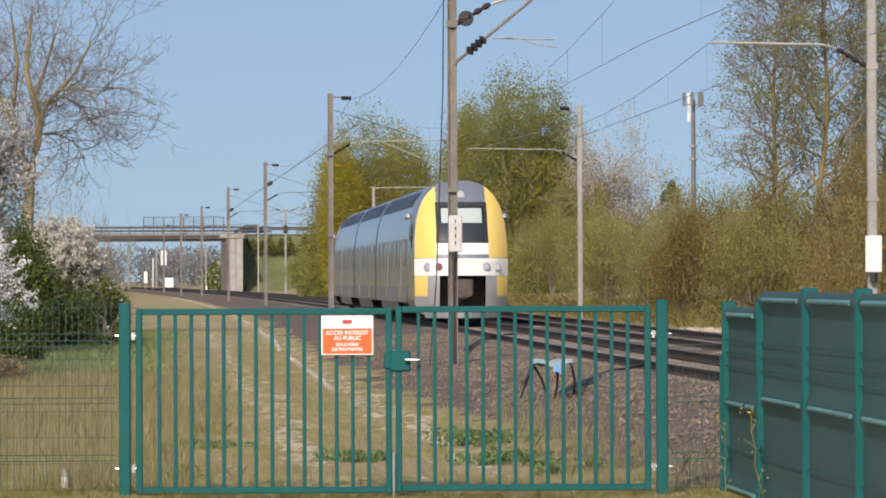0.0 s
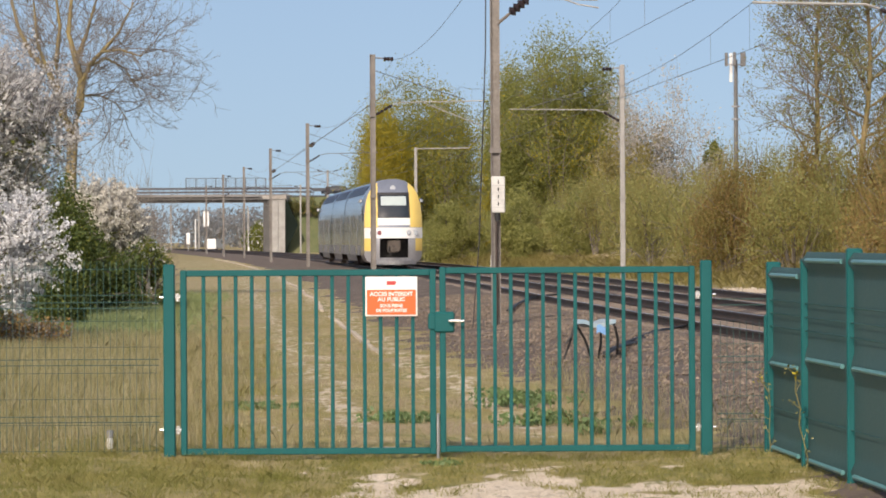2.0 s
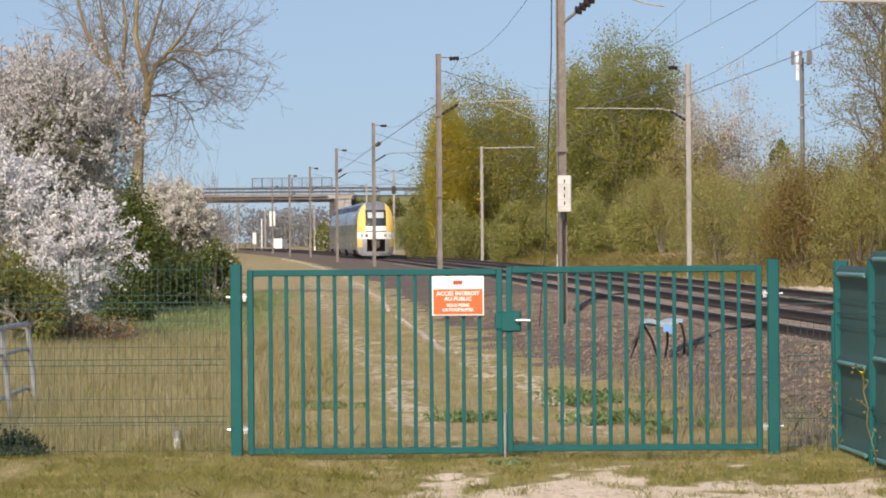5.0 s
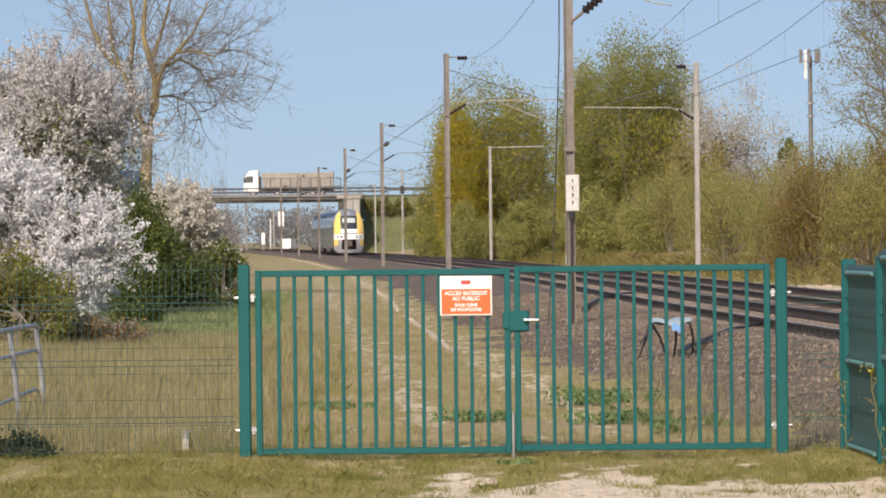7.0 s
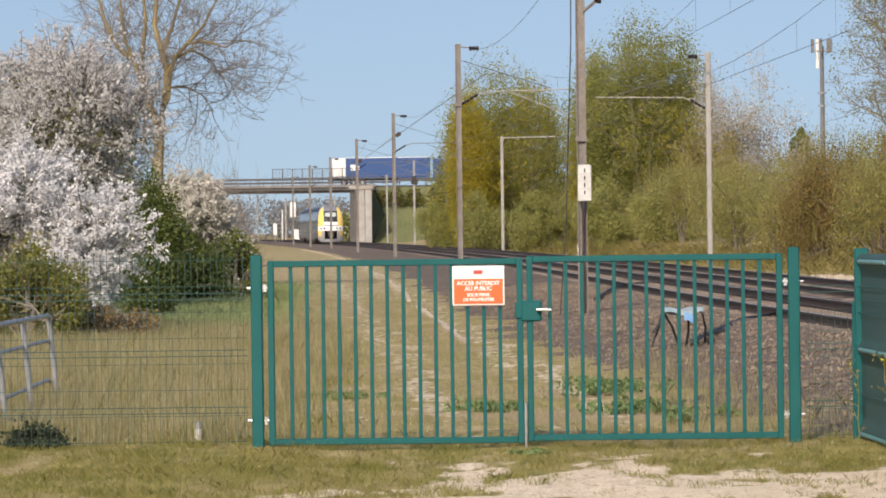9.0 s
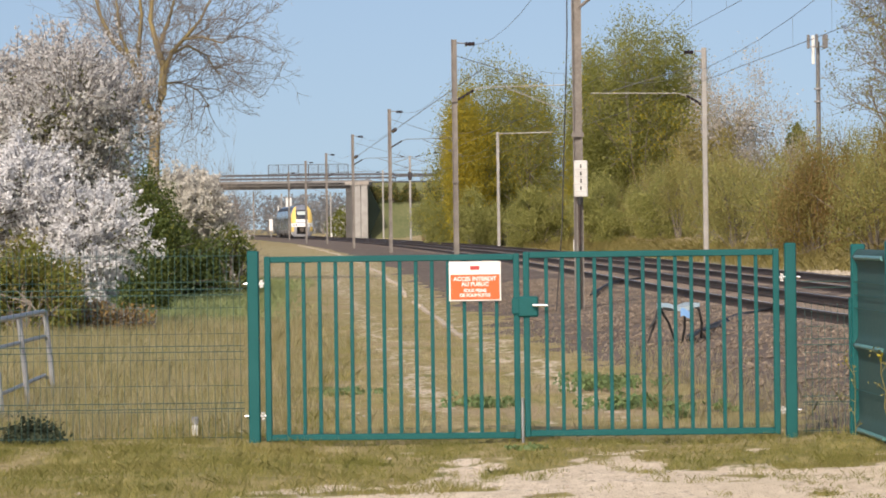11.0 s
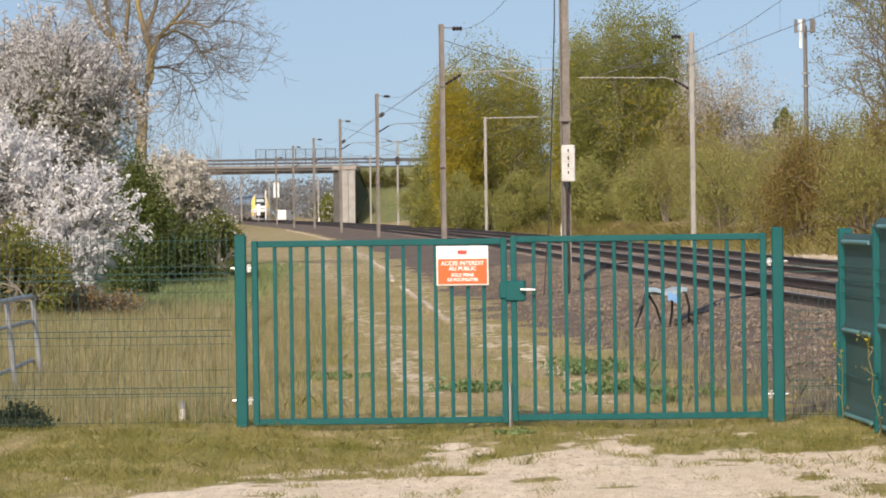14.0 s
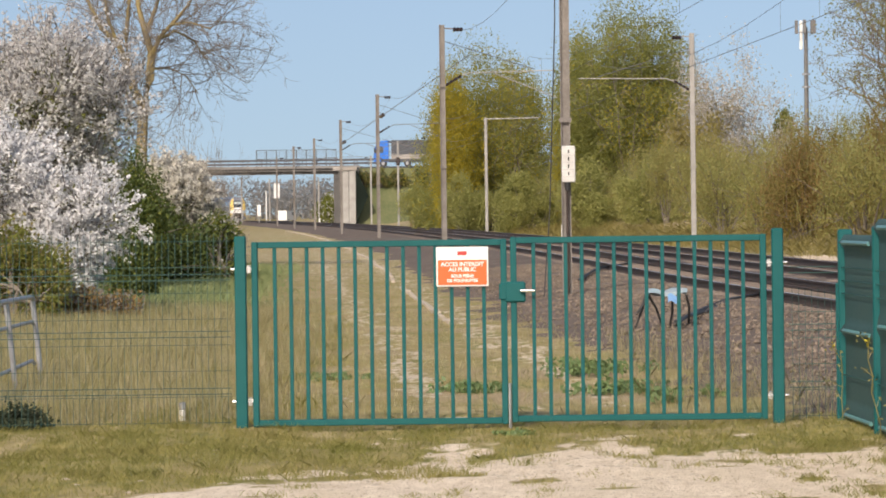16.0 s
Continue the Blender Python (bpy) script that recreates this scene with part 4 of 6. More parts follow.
def nose_patch(name, z0, z1, x0, x1, material, parent, proud=0.0, n=14, k=10, label=""):
    """A piece of the curved nose between two heights and two widths; widths may follow the rim."""
    rows = []
    for i in range(k + 1):
        z = z0 + (z1 - z0) * i / k
        a, b = (f(z) if callable(f) else f for f in (x0, x1))
        rows.append([(a + (b - a) * j / n, nose_y(a + (b - a) * j / n, z) - proud, z) for j in range(n + 1)])
    return part(name, Shape().grid(rows), material, parent, label, smooth=True)


def lamp(x, z, r, material, parent):
    s = Shape().tube([(x, nose_y(x, z) - 0.05, z), (x, nose_y(x, z) + 0.05, z)], r, 16)
    o = part("lamp", s, TRAIN_GREY, parent)
    part("lens", Shape().tube([(x, nose_y(x, z) - 0.06, z), (x, nose_y(x, z) - 0.045, z)], [r * 0.7, r * 0.85], 16), material, o, "round lamp lens")


def build_train():
    train = thing("train", pose(0, 0, 0), "grey regional diesel train with yellow and white cab", "train")
    L, N0 = 57.4, 3.2
    full = [(x, z) for x, z in HALF] + [(-x, z) for x, z in HALF[-2::-1]]
    edge = [(x * 0.965, z - (0.015 if z > 3 else 0)) for x, z in full]
    # cab shells at both ends: from the nose's rim to the full section
    for end in (0, 1):
        flip = (lambda y: y) if end == 0 else (lambda y: L - y)
        for name, lo, hi, material in (("cab_side", 0.2, 2.46, TRAIN_SIDE), ("cab_roof", 2.4, 4.1, TRAIN_GREY)):
            idx = [i for i, (x, z) in enumerate(full) if lo <= z <= hi]
            runs = [[i for i in idx if full[i][0] >= 0], [i for i in idx if full[i][0] <= 0]] if lo < 1 else [idx]
            for run in runs:
                rows = []
                for k in range(9):
                    u = k / 8
                    rows.append([(edge[i][0] + (full[i][0] - edge[i][0]) * math.sin(u * 1.57), flip(nose_y(*edge[i]) * (1 - u) + N0 * u), edge[i][1] + (full[i][1] - edge[i][1]) * u) for i in run])
                part(name, Shape().grid(rows), material, train, smooth=True)
    body_cuts = [(3.2, 20.7), (21.2, 36.2), (36.7, 54.2)]
    for y0, y1 in body_cuts:
        low = [i for i, (x, z) in enumerate(full) if z > 0.5]
        car = part("car_body", Shape().grid([[(full[i][0], y, full[i][1]) for i in low] for y in np.linspace(y0, y1, 6)]), TRAIN_SIDE, train, smooth=True)
        skirt = Shape()
        for s in (-1, 1):
            ya, yb = max(y0, y0 + (5.0 if y0 < 5 else 3.0)), y1 - (5.0 if y1 > 50 else 3.0)
            skirt.grid([[(s * 1.38, y, 0.26), (s * 1.482, y, 0.56)] for y in (ya, yb)])
            skirt.grid([[(s * 1.482, y, 0.54), (s * 1.482, y, 1.0)] for y in (y0, y1)])
        part("skirt", skirt, TRAIN_LOW, car, "dusty grey lower panels", smooth=True)
        n = int((y1 - y0) / 2.4)
        for s in (-1, 1):
            for i in range(n):
                y = y0 + 0.9 + i * 2.4
                if i % 3 == 1:
                    d = part("door", Shape().box(s * 1.478, s * 1.492, y, y + 1.3, 0.62, 2.40), TRAIN_SIDE, car)
                    part("door_pane", Shape().box(s * 1.490, s * 1.497, y + 0.25, y + 1.05, 1.5, 2.3), TRAIN_WINDOW, d)
                else:
                    part("window", Shape().box(s * 1.474, s * 1.486, y, y + 1.7, 1.62, 2.4), TRAIN_WINDOW, car)
        for s in (-1, 1):
            grill = Shape()
            for i in range(int((y1 - y0 - 1.5) / 0.55)):
                y = y0 + 1.0 + i * 0.55
                grill.grid([[(s * 1.27, y, 3.36), (s * 1.13, y, 3.62), (s * 0.95, y, 3.82)], [(s * 1.27, y + 0.42, 3.36), (s * 1.13, y + 0.42, 3.62), (s * 0.95, y + 0.42, 3.82)]])
            part("roof_grille", grill, mat("roof_grille", (0.035, 0.045, 0.08), 0.5), car, "dark slatted roof grille")
    for y in (20.95, 36.45):
        part("gangway", Shape().poly_prism([(x * 0.93, max(0.6, z * 0.985)) for x, z in full], y - 0.3, y + 0.3), BLACK, train)
    # cab fronts
    for end in (0, 1):
        cab = new("cab_front", Shape().box(-0.72, 0.72, 1.1, 1.3, 0.35, 1.3).mesh("cab_front", BLACK))
        cab.parent = train
        cab.matrix_basis = pose(0, 0, 0) if end == 0 else pose(0, L, 0, 0, 0, 180)
        for s in (-1, 1):
            inner = (lambda z, s=s: s * (0.80 - 0.05 * max(0, z - 2.4)))
            outer = (lambda z, s=s: s * rim_x(z))
            a, b = (inner, outer) if s > 0 else (outer, inner)
            nose_patch("yellow_panel", 1.82, 3.86, a, b, YELLOW, cab, label="curved yellow cab panel")
            a, b = (0.86, outer) if s > 0 else (outer, -0.86)
            c, d = (1.06, outer) if s > 0 else (outer, -1.06)
            nose_patch("lower_yellow_panel", 0.74, 1.32, c, d, YELLOW, cab, label="yellow corner panel")
            c, d = (0.86, 1.06) if s > 0 else (-1.06, -0.86)
            nose_patch("lower_silver_panel", 0.74, 1.32, c, d, TRAIN_SILVER, cab)
            nose_patch("corner_fairing", 0.22, 0.74, a, b, TRAIN_SILVER, cab)
            a, b = (0.70, 0.86) if s > 0 else (-0.86, -0.70)
            nose_patch("recess_side", 0.22, 1.32, a, b, TRAIN_SILVER, cab)
            for x, r, mt in ((1.05, 0.125, LENS), (0.72, 0.115, RED_LENS if s < 0 else LENS)):
                lamp(s * x, 1.57, r, mt, cab)
            part("mirror", Shape().bevel_box(s * 1.50 - 0.1, s * 1.50 + 0.1, 2.55, 2.85, 2.95, 3.16, 0.05), CHROME, cab, "white rounded wing mirror")
            part("side_window", Shape().box(s * 1.462, s * 1.478, 1.75, 2.5, 2.1, 2.85), GLASS, cab)
        nose_patch("roof_cap", 3.40, 4.04, lambda z: -rim_x(z) * 0.995 if z > 3.86 else -0.76, lambda z: rim_x(z) * 0.995 if z > 3.86 else 0.76, TRAIN_GREY, cab)
        nose_patch("screen_surround", 2.24, 3.42, -0.79, 0.79, BLACK, cab, 0.004)
        nose_patch("windscreen", 2.30, 3.30, -0.70, 0.70, GLASS, cab, 0.012)
        # Pale patch just proud of the glass stands in for the windscreen's reflection.
        nose_patch("screen_reflection", 2.82, 3.24, -0.62, 0.62, SCREEN_GLARE, cab, 0.018, label="pale reflection painted on the windscreen")
        part("wiper", Shape().tube([(0, nose_y(0, 2.3) - 0.05, 2.28), (0.25, nose_y(0.2, 2.7) - 0.03, 2.5)], 0.015, 5), BLACK, cab)
        nose_patch("white_panel", 1.92, 2.24, -0.80, 0.80, WHITE, cab, 0.004)
        nose_patch("dark_strip", 1.80, 1.92, -0.80, 0.80, TRAIN_GREY, cab)
        nose_patch("bumper_band", 1.32, 1.81, lambda z: -rim_x(z) - 0.01, lambda z: rim_x(z) + 0.01, WHITE, cab, 0.02, n=24, label="white band across the cab")
        part("top_lamp", Shape().tube([(0, nose_y(0, 3.62) - 0.05, 3.62), (0, nose_y(0, 3.62) + 0.1, 3.62)], 0.13, 16), LENS, cab)
        cp = part("coupler", Shape().bevel_box(-0.32, 0.32, 0.05, 0.5, 0.72, 1.22, 0.04).bevel_box(-0.2, 0.2, -0.25, 0.3, 0.66, 0.98, 0.05).tube([(0.12, -0.3, 0.85), (0.12, 0.1, 0.85)], 0.14, 12), DIRTY, cab, "oily automatic coupler")
        part("hose", Shape().tube([(-0.25, 0.0, 0.95), (-0.3, -0.1, 0.7), (-0.1, -0.12, 0.6), (0.1, 0, 0.7)], 0.03, 6), BLACK, cp)
        part("plough", Shape().grid([[(x, 0.75 * (abs(x) / 1.12) ** 2 + yy, z) for x in np.linspace(-1.12, 1.12, 9)] for z, yy in ((0.12, -0.12), (0.30, -0.14), (0.44, 0.05))]), GALV, cab, "pale grey snow plough")
    # wheel sets and equipment under the floor
    for y in (3.2, 5.8, 19.5, 22.2, 35.2, 37.9, 51.6, 54.2):
        w = Shape()
        for s in (-1, 1):
            w.tube([(s * 0.68, y, 0.43), (s * 0.82, y, 0.43)], 0.43, 20)
        w.tube([(-0.7, y, 0.43), (0.7, y, 0.43)], 0.08, 8)
        part("wheel_set", w, DIRTY, train)
    for y in (4.5, 20.85, 36.55, 52.9):
        b = Shape()
        for s in (-1, 1):
            b.bevel_box(s * 1.02 - 0.1, s * 1.02 + 0.1, y - 2.0, y + 2.0, 0.45, 0.7, 0.04)
            b.tube([(s * 1.1, y - 1.0, 0.3), (s * 1.1, y - 1.0, 0.9)], 0.12, 8).tube([(s * 1.1, y + 1.0, 0.3), (s * 1.1, y + 1.0, 0.9)], 0.12, 8)
        part("bogie_frame", b, DIRTY, train)
    for y in (9, 13, 26, 30, 42, 46):
        part("underfloor_box", Shape().bevel_box(-1.2, 1.2, y - 1.2, y + 1.2, 0.2, 0.8, 0.05), DIRTY, train)
    part("floor", Shape().box(-1.3, 1.3, 1.3, L - 1.3, 0.7, 0.8), BLACK, train)
    for ob in train.children_recursive:
        if not ob.name.startswith("wheel_set"):
            ob.data.transform(Matrix.Diagonal((1, 1, 1.075, 1)))
    return train


TRAIN = build_train()


# ---- road traffic ----
def wheels(parent, xs, y_half, r):
    for x in xs:
        for s in (-1, 1):
            w = part("wheel", Shape().tube([(x, s * y_half - 0.14, r), (x, s * y_half + 0.14, r)], r, 16), BLACK, parent)
            part("rim", Shape().tube([(x, s * (y_half + 0.15), r), (x, s * (y_half + 0.16), r)], r * 0.5, 12), GALV, w)


def build_lorry(cab_paint, body, label, length=15.8):
    """A lorry that points along +x; its origin is on the road under the middle."""
    t = thing("lorry", pose(0, 0, 0), label, "lorry", "road traffic")
    h = length / 2
    prof = [(h - 2.2, 0.75), (h - 0.05, 0.75), (h, 1.2), (h - 0.12, 2.3), (h - 0.42, 3.2), (h - 0.8, 3.72), (h - 2.2, 3.85)]
    part("cab", Shape().poly_prism(prof, -1.22, 1.22), cab_paint, t)
    for s in (-1, 1):
        part("cab_window", Shape().poly_prism([(h - 1.45, 2.05), (h - 0.22, 2.0), (h - 0.48, 2.95), (h - 1.45, 2.95)], s * 1.225 - 0.004, s * 1.225 + 0.004), GLASS, t)
        part("mirror", Shape().bevel_box(h - 0.3, h - 0.1, s * 1.4 - 0.12, s * 1.4 + 0.12, 2.1, 2.8, 0.04), BLACK, t)
    w = Shape()
    w.v = [(h - 0.125, -1.1, 2.1), (h - 0.125, 1.1, 2.1), (h - 0.40, 1.1, 3.05), (h - 0.40, -1.1, 3.05)]
    w.v = [(x + 0.03, y, z) for x, y, z in w.v]
    w.f = [(0, 1, 2, 3)]
    part("windscreen", w, GLASS, t)
    part("chassis", Shape().box(-h, h - 0.5, -0.5, 0.5, 0.75, 1.05), DIRTY, t)
    wheels(t, (h - 1.4, h - 4.9, -h + 1.6, -h + 2.95, -h + 4.3), 1.05, 0.5)
    a, b = -h, h - 2.6
    if body == "curtain":
        part("curtain", Shape().box(a + 1.9, b, -1.28, 1.28, 1.1, 3.96), BLUE_VINYL, t, "deep blue curtain side")
        part("rear_section", Shape().box(a, a + 1.9, -1.27, 1.27, 1.1, 3.98), WHITE, t, "white rear end of the trailer")
        part("roof_edge", Shape().box(a + 1.9, b, -1.30, 1.30, 3.96, 4.04), WHITE, t)
        for s in (-1, 1):
            lg = Shape()
            for k, (u, wd) in enumerate(((2.6, 0.9), (3.7, 0.2))):
                lg.box(a + u, a + u + wd, s * 1.287 - 0.003, s * 1.287 + 0.003, 2.3 if k else 2.2, 2.8 if k else 3.05)
            part("pale_lettering_bars", lg, WHITE, t)
    elif body == "tipper":
        part("tipper_body", Shape().poly_prism([(a, 1.25), (b - 0.4, 1.25), (b, 3.4), (a - 0.1, 3.4)], -1.25, 1.25), TIMBER_BODY, t, "rusty pale tipper body")
        for k in range(11):
            x = a + 0.3 + (b - a - 0.9) * k / 10
            part("body_rib", Shape().box(x - 0.05, x + 0.05, -1.31, 1.31, 1.25, 3.35), TIMBER_BODY, t)
        part("front_gear", Shape().box(b + 0.1, b + 0.35, -0.9, 0.9, 1.1, 2.9), DIRTY, t)
    else:
        part("tarpaulin", Shape().box(a, b, -1.27, 1.27, 1.2, 3.85), GREY_SHEET, t, "dark grey tarpaulin body")
        part("side_board", Shape().box(a, b, -1.29, 1.29, 1.1, 1.75), CONCRETE, t, "pale side board")
    return t


def build_car(label):
    t = thing("car", pose(0, 0, 0), label, "car", "road traffic")
    part("body", Shape().poly_prism([(-2.1, 0.3), (2.1, 0.3), (2.15, 0.7), (1.2, 0.95), (0.6, 1.42), (-1.1, 1.45), (-1.9, 1.0), (-2.15, 0.85)], -0.88, 0.88), DARK_CAR, t)
    for s in (-1, 1):
        part("side_glass", Shape().poly_prism([(-1.5, 0.98), (0.95, 0.98), (0.5, 1.36), (-1.0, 1.38)], s * 0.884 - 0.003, s * 0.884 + 0.003), GLASS, t)
    wheels(t, (-1.3, 1.35), 0.78, 0.32)
    return t


WHITE_LORRY = build_lorry(WHITE, "tipper", "white lorry with a rusty tipper trailer", 13.0)
BLUE_LORRY = build_lorry(BLUE_VINYL, "curtain", "dark blue curtain-sided articulated lorry", 16.6)
BRIGHT_LORRY = build_lorry(BLUE_CAB, "sheet", "bright blue lorry with a dark tarpaulin body", 14.0)
CAR = build_car("small dark car on the bridge")
CAR_2 = build_car("dark saloon car on the road")
CAR_3 = build_car("dark family car on the road")


# ---- vegetation ----
def grow(rng, p, d, length, radius, level, wood, tips, bend=0.35, forks=3, shrink=0.68, up=0.15, cut=0.006, spread=0.75):
    """A limb that bends and forks; its ends are gathered in tips."""
    pts, rad = [p.copy()], [radius]
    n = 4
    q, v = p.copy(), d.copy()
    for i in range(n):
        v = (v + Vector(rng.normal(size=3)) * bend * 0.3 + Vector((0, 0, up * 0.3))).normalized()
        q = q + v * length / n
        pts.append(q.copy())
        rad.append(radius * (1 - 0.5 * (i + 1) / n))
        if level <= 1:
            tips.append(q.copy())
    wood.tube(pts, rad, 7 if radius > 0.08 else 4 if radius > 0.02 else 3, caps=False)
    if level == 0:
        return
    for k in range(forks):
        at = pts[-1] if k == 0 else pts[int(rng.integers(2, n + 1))]
        w = (v + Vector(rng.normal(size=3)) * (spread if k else spread * 0.4)).normalized()
        grow(rng, at, w, length * shrink * rng.uniform(0.75, 1.2), max(cut, radius * (0.55 if k == 0 else 0.42)), level - 1, wood, tips, bend, forks, shrink, up, cut, spread)


def tree(name, x, y, height, label, category, seed, bark, leaves, levels=4, forks=3, stems=1, trunk=0.2, first=0.35, size=0.16, count=6000, blur=0.5, spread=0.75, up=0.15, shrink=0.7, bend=0.35, cut=0.012, z=None, group="", wide=None, fan=0.55):
    """A tree or bush: stems and limbs in one part, leaves in one part for each leaf colour."""
    rng = np.random.default_rng(seed)
    z = float(ground_z(x, y)) if z is None else z
    t = thing(name, pose(x, y, z), label, category, group)
    wood, tips = Shape(), []
    for k in range(stems):
        out = 0 if stems == 1 else fan
        d = Vector((rng.normal() * out, rng.normal() * out, 1)).normalized()
        start = Vector((rng.normal() * 0.08 * stems ** 0.7, rng.normal() * 0.08 * stems ** 0.7, -0.1))
        grow(rng, start, d, height * first * (1 if stems == 1 else rng.uniform(0.6, 1.1)), trunk, levels, wood, tips, bend, forks, shrink, up, cut, spread)
    top = max(v[2] for v in wood.v)
    k = height / top
    side = k
    if wide:
        tx = np.array([(q.x, q.y) for q in tips])
        mid, side = np.median(tx, axis=0), wide / np.percentile(np.abs(tx - np.median(tx, axis=0)), 97)
    wood.v = [(a * side, b * side, c * k if c > 0 else c) for a, b, c in wood.v]
    part("trunk", wood, bark, t)
    pts = np.array([(q.x * side, q.y * side, q.z * k) for q in tips])
    for i, (material, share) in enumerate(leaves):
        n = int(count * share)
        c = pts[rng.integers(0, len(pts), n)] + rng.normal(size=(n, 3)) * blur * np.array([1, 1, 0.85])
        if i:
            hub = pts[rng.integers(0, len(pts))]
            c = c[np.argsort(((c - hub) ** 2).sum(1) + rng.normal(size=n) * 8)][: int(n * 0.8)]
        c[:, 2] = np.maximum(c[:, 2], 0.05)
        part("foliage", cards("foliage", c, size, material, rng, plain=y > 65), None, t)
    return t


def shrub(name, x, y, rx, ry, h, label, category, seed, leaves, count, size, bark=TWIG, group="", z=None, low=0.0, lobes=9, wands=0):
    """A dense bush: many clumps of leaves over a few stems, with an uneven outline."""
    rng = np.random.default_rng(seed)
    z = float(ground_z(x, y)) if z is None else z
    t = thing(name, pose(x, y, z), label, category, group)
    hubs = []
    for _ in range(lobes):
        a, r = rng.uniform(0, 6.283), math.sqrt(rng.uniform(0, 1)) * 0.7
        hz = h * (low + (1 - low) * rng.uniform(0.15, 0.80) * (1 - 0.45 * r))
        hubs.append((rx * r * math.cos(a), ry * r * math.sin(a), hz))
    hubs.append((0, 0, h * 0.72))
    stems = Shape()
    for hx, hy, hz in hubs:
        stems.tube([(hx * 0.2, hy * 0.2, -0.1), (hx * 0.6, hy * 0.6, hz * 0.55), (hx, hy, hz)], [0.05, 0.035, 0.015], 5)
        for _ in range(5):
            q = Vector((hx, hy, hz)) + Vector(rng.normal(size=3)) * 0.3 * min(rx, h)
            stems.tube([(hx * 0.8, hy * 0.8, hz * 0.75), q], [0.018, 0.006], 3)
    part("stem", stems, bark, t)
    hubs = np.array(hubs)
    rad = np.array([rx, ry, h * 0.8]) * 0.42
    if wands:
        c = hubs[rng.integers(0, len(hubs), wands)] + rng.normal(size=(wands, 3)) * rad * 0.55
        c[:, 2] = np.abs(c[:, 2]) * 0.85
        tagged(part("shoots", blades("shoots", c, h * 0.24, 0.018, leaves[-1][0], rng, 0.35), None, t), "thin upright brown shoots", kind="stuff")
    for material, share in leaves:
        n = int(count * share)
        u = rng.normal(size=(n, 3))
        u /= np.linalg.norm(u, axis=1)[:, None]
        u *= (rng.uniform(0.25, 1, n) ** 0.45)[:, None]
        c = hubs[rng.integers(0, len(hubs), n)] + u * rad * rng.uniform(0.65, 1.15, n)[:, None] + rng.normal(size=(n, 3)) * 0.06
        keep = np.sin(c[:, 0] * 3.1 + seed) + np.sin(c[:, 2] * 3.7 + seed * 2) + np.sin(c[:, 1] * 2.9) > -1.7 + rng.normal(size=n) * 0.3
        c = c[keep]
        c[:, 2] = np.abs(c[:, 2]) + 0.03
        part("foliage", cards("foliage", c, size, material, rng, plain=y > 65), None, t)
    return t


def blossom_bush(x, y, rx, ry, h, label, seed, flower, sprays, dense, size, lobes=14, low=0.0, twiggy=0.0):
    """A flowering bush: dark stems inside, and long feathery sprays of flowers that reach out of its lobes."""
    rng = np.random.default_rng(seed)
    t = thing("blossom_bush", pose(x, y, float(ground_z(x, y))), label, "bush")
    wood, pts, green = Shape(), [], []
    hubs = [(0.0, 0.0, h * 0.66)]
    for k in range(lobes):
        a, r = k * 2.4 + rng.uniform(-0.4, 0.4), math.sqrt((k + 0.5) / lobes) * 0.75
        hubs.append((rx * r * math.cos(a), ry * r * math.sin(a), h * (low + (1 - low) * rng.uniform(0.18, 0.78) * (1 - 0.4 * r))))
    hubs = np.array(hubs)
    rad = 0.36 * (rx + 0.35 * h) * 0.75
    for hx, hy, hz in hubs:
        wood.tube([(hx * 0.15, hy * 0.15, -0.1), (hx * 0.55, hy * 0.55, hz * 0.5), (hx, hy, hz)], [0.05, 0.035, 0.018], 5)
    for _ in range(sprays):
        hub = hubs[rng.integers(0, len(hubs))]
        u = rng.normal(size=3)
        u[2] += 0.25
        u /= np.linalg.norm(u)
        start = hub + u * rad * rng.uniform(0.1, 0.75)
        if start[2] < 0.12:
            continue
        d = u * 0.8 + np.array([rng.normal() * 0.35, rng.normal() * 0.35, 0.45 + rng.normal() * 0.3])
        d /= np.linalg.norm(d)
        length = rng.uniform(0.35, 0.95) * rad
        sag = rng.uniform(-0.1, 0.5)
        n = max(6, int(length * dense))
        s = np.linspace(0.0, 1.0, n)[:, None]
        path = start + d * s * length - np.array([0, 0, 1]) * sag * length * s ** 2 * 0.6
        wood.tube([path[0], path[n // 2], path[-1]], [0.012, 0.008, 0.004], 3, caps=False)
        keep = rng.random(n) > twiggy
        pts.append((path + rng.normal(size=(n, 3)) * size * (1.25 - 0.75 * s))[keep])
        for side in range(3):
            at = path[int(rng.uniform(0.2, 0.8) * n)]
            w = d + rng.normal(size=3) * 0.6
            w /= np.linalg.norm(w)
            m = max(3, n // 3)
            pts.append((at + w * np.linspace(0, length * 0.35, m)[:, None] + rng.normal(size=(m, 3)) * size * 0.7)[rng.random(m) > twiggy])
        if rng.random() < 0.35:
            green.append(start + rng.normal(size=(10, 3)) * 0.08)
    part("stem", wood, TWIG, t)
    for name, material, c in (("flower_spray", flower, np.concatenate(pts)), ("foliage", LEAF_BUSH, np.concatenate(green))):
        c[:, 2] = np.abs(c[:, 2])
        part(name, cards(name, c, size, material, rng, plain=y > 65), None, t)
    return t


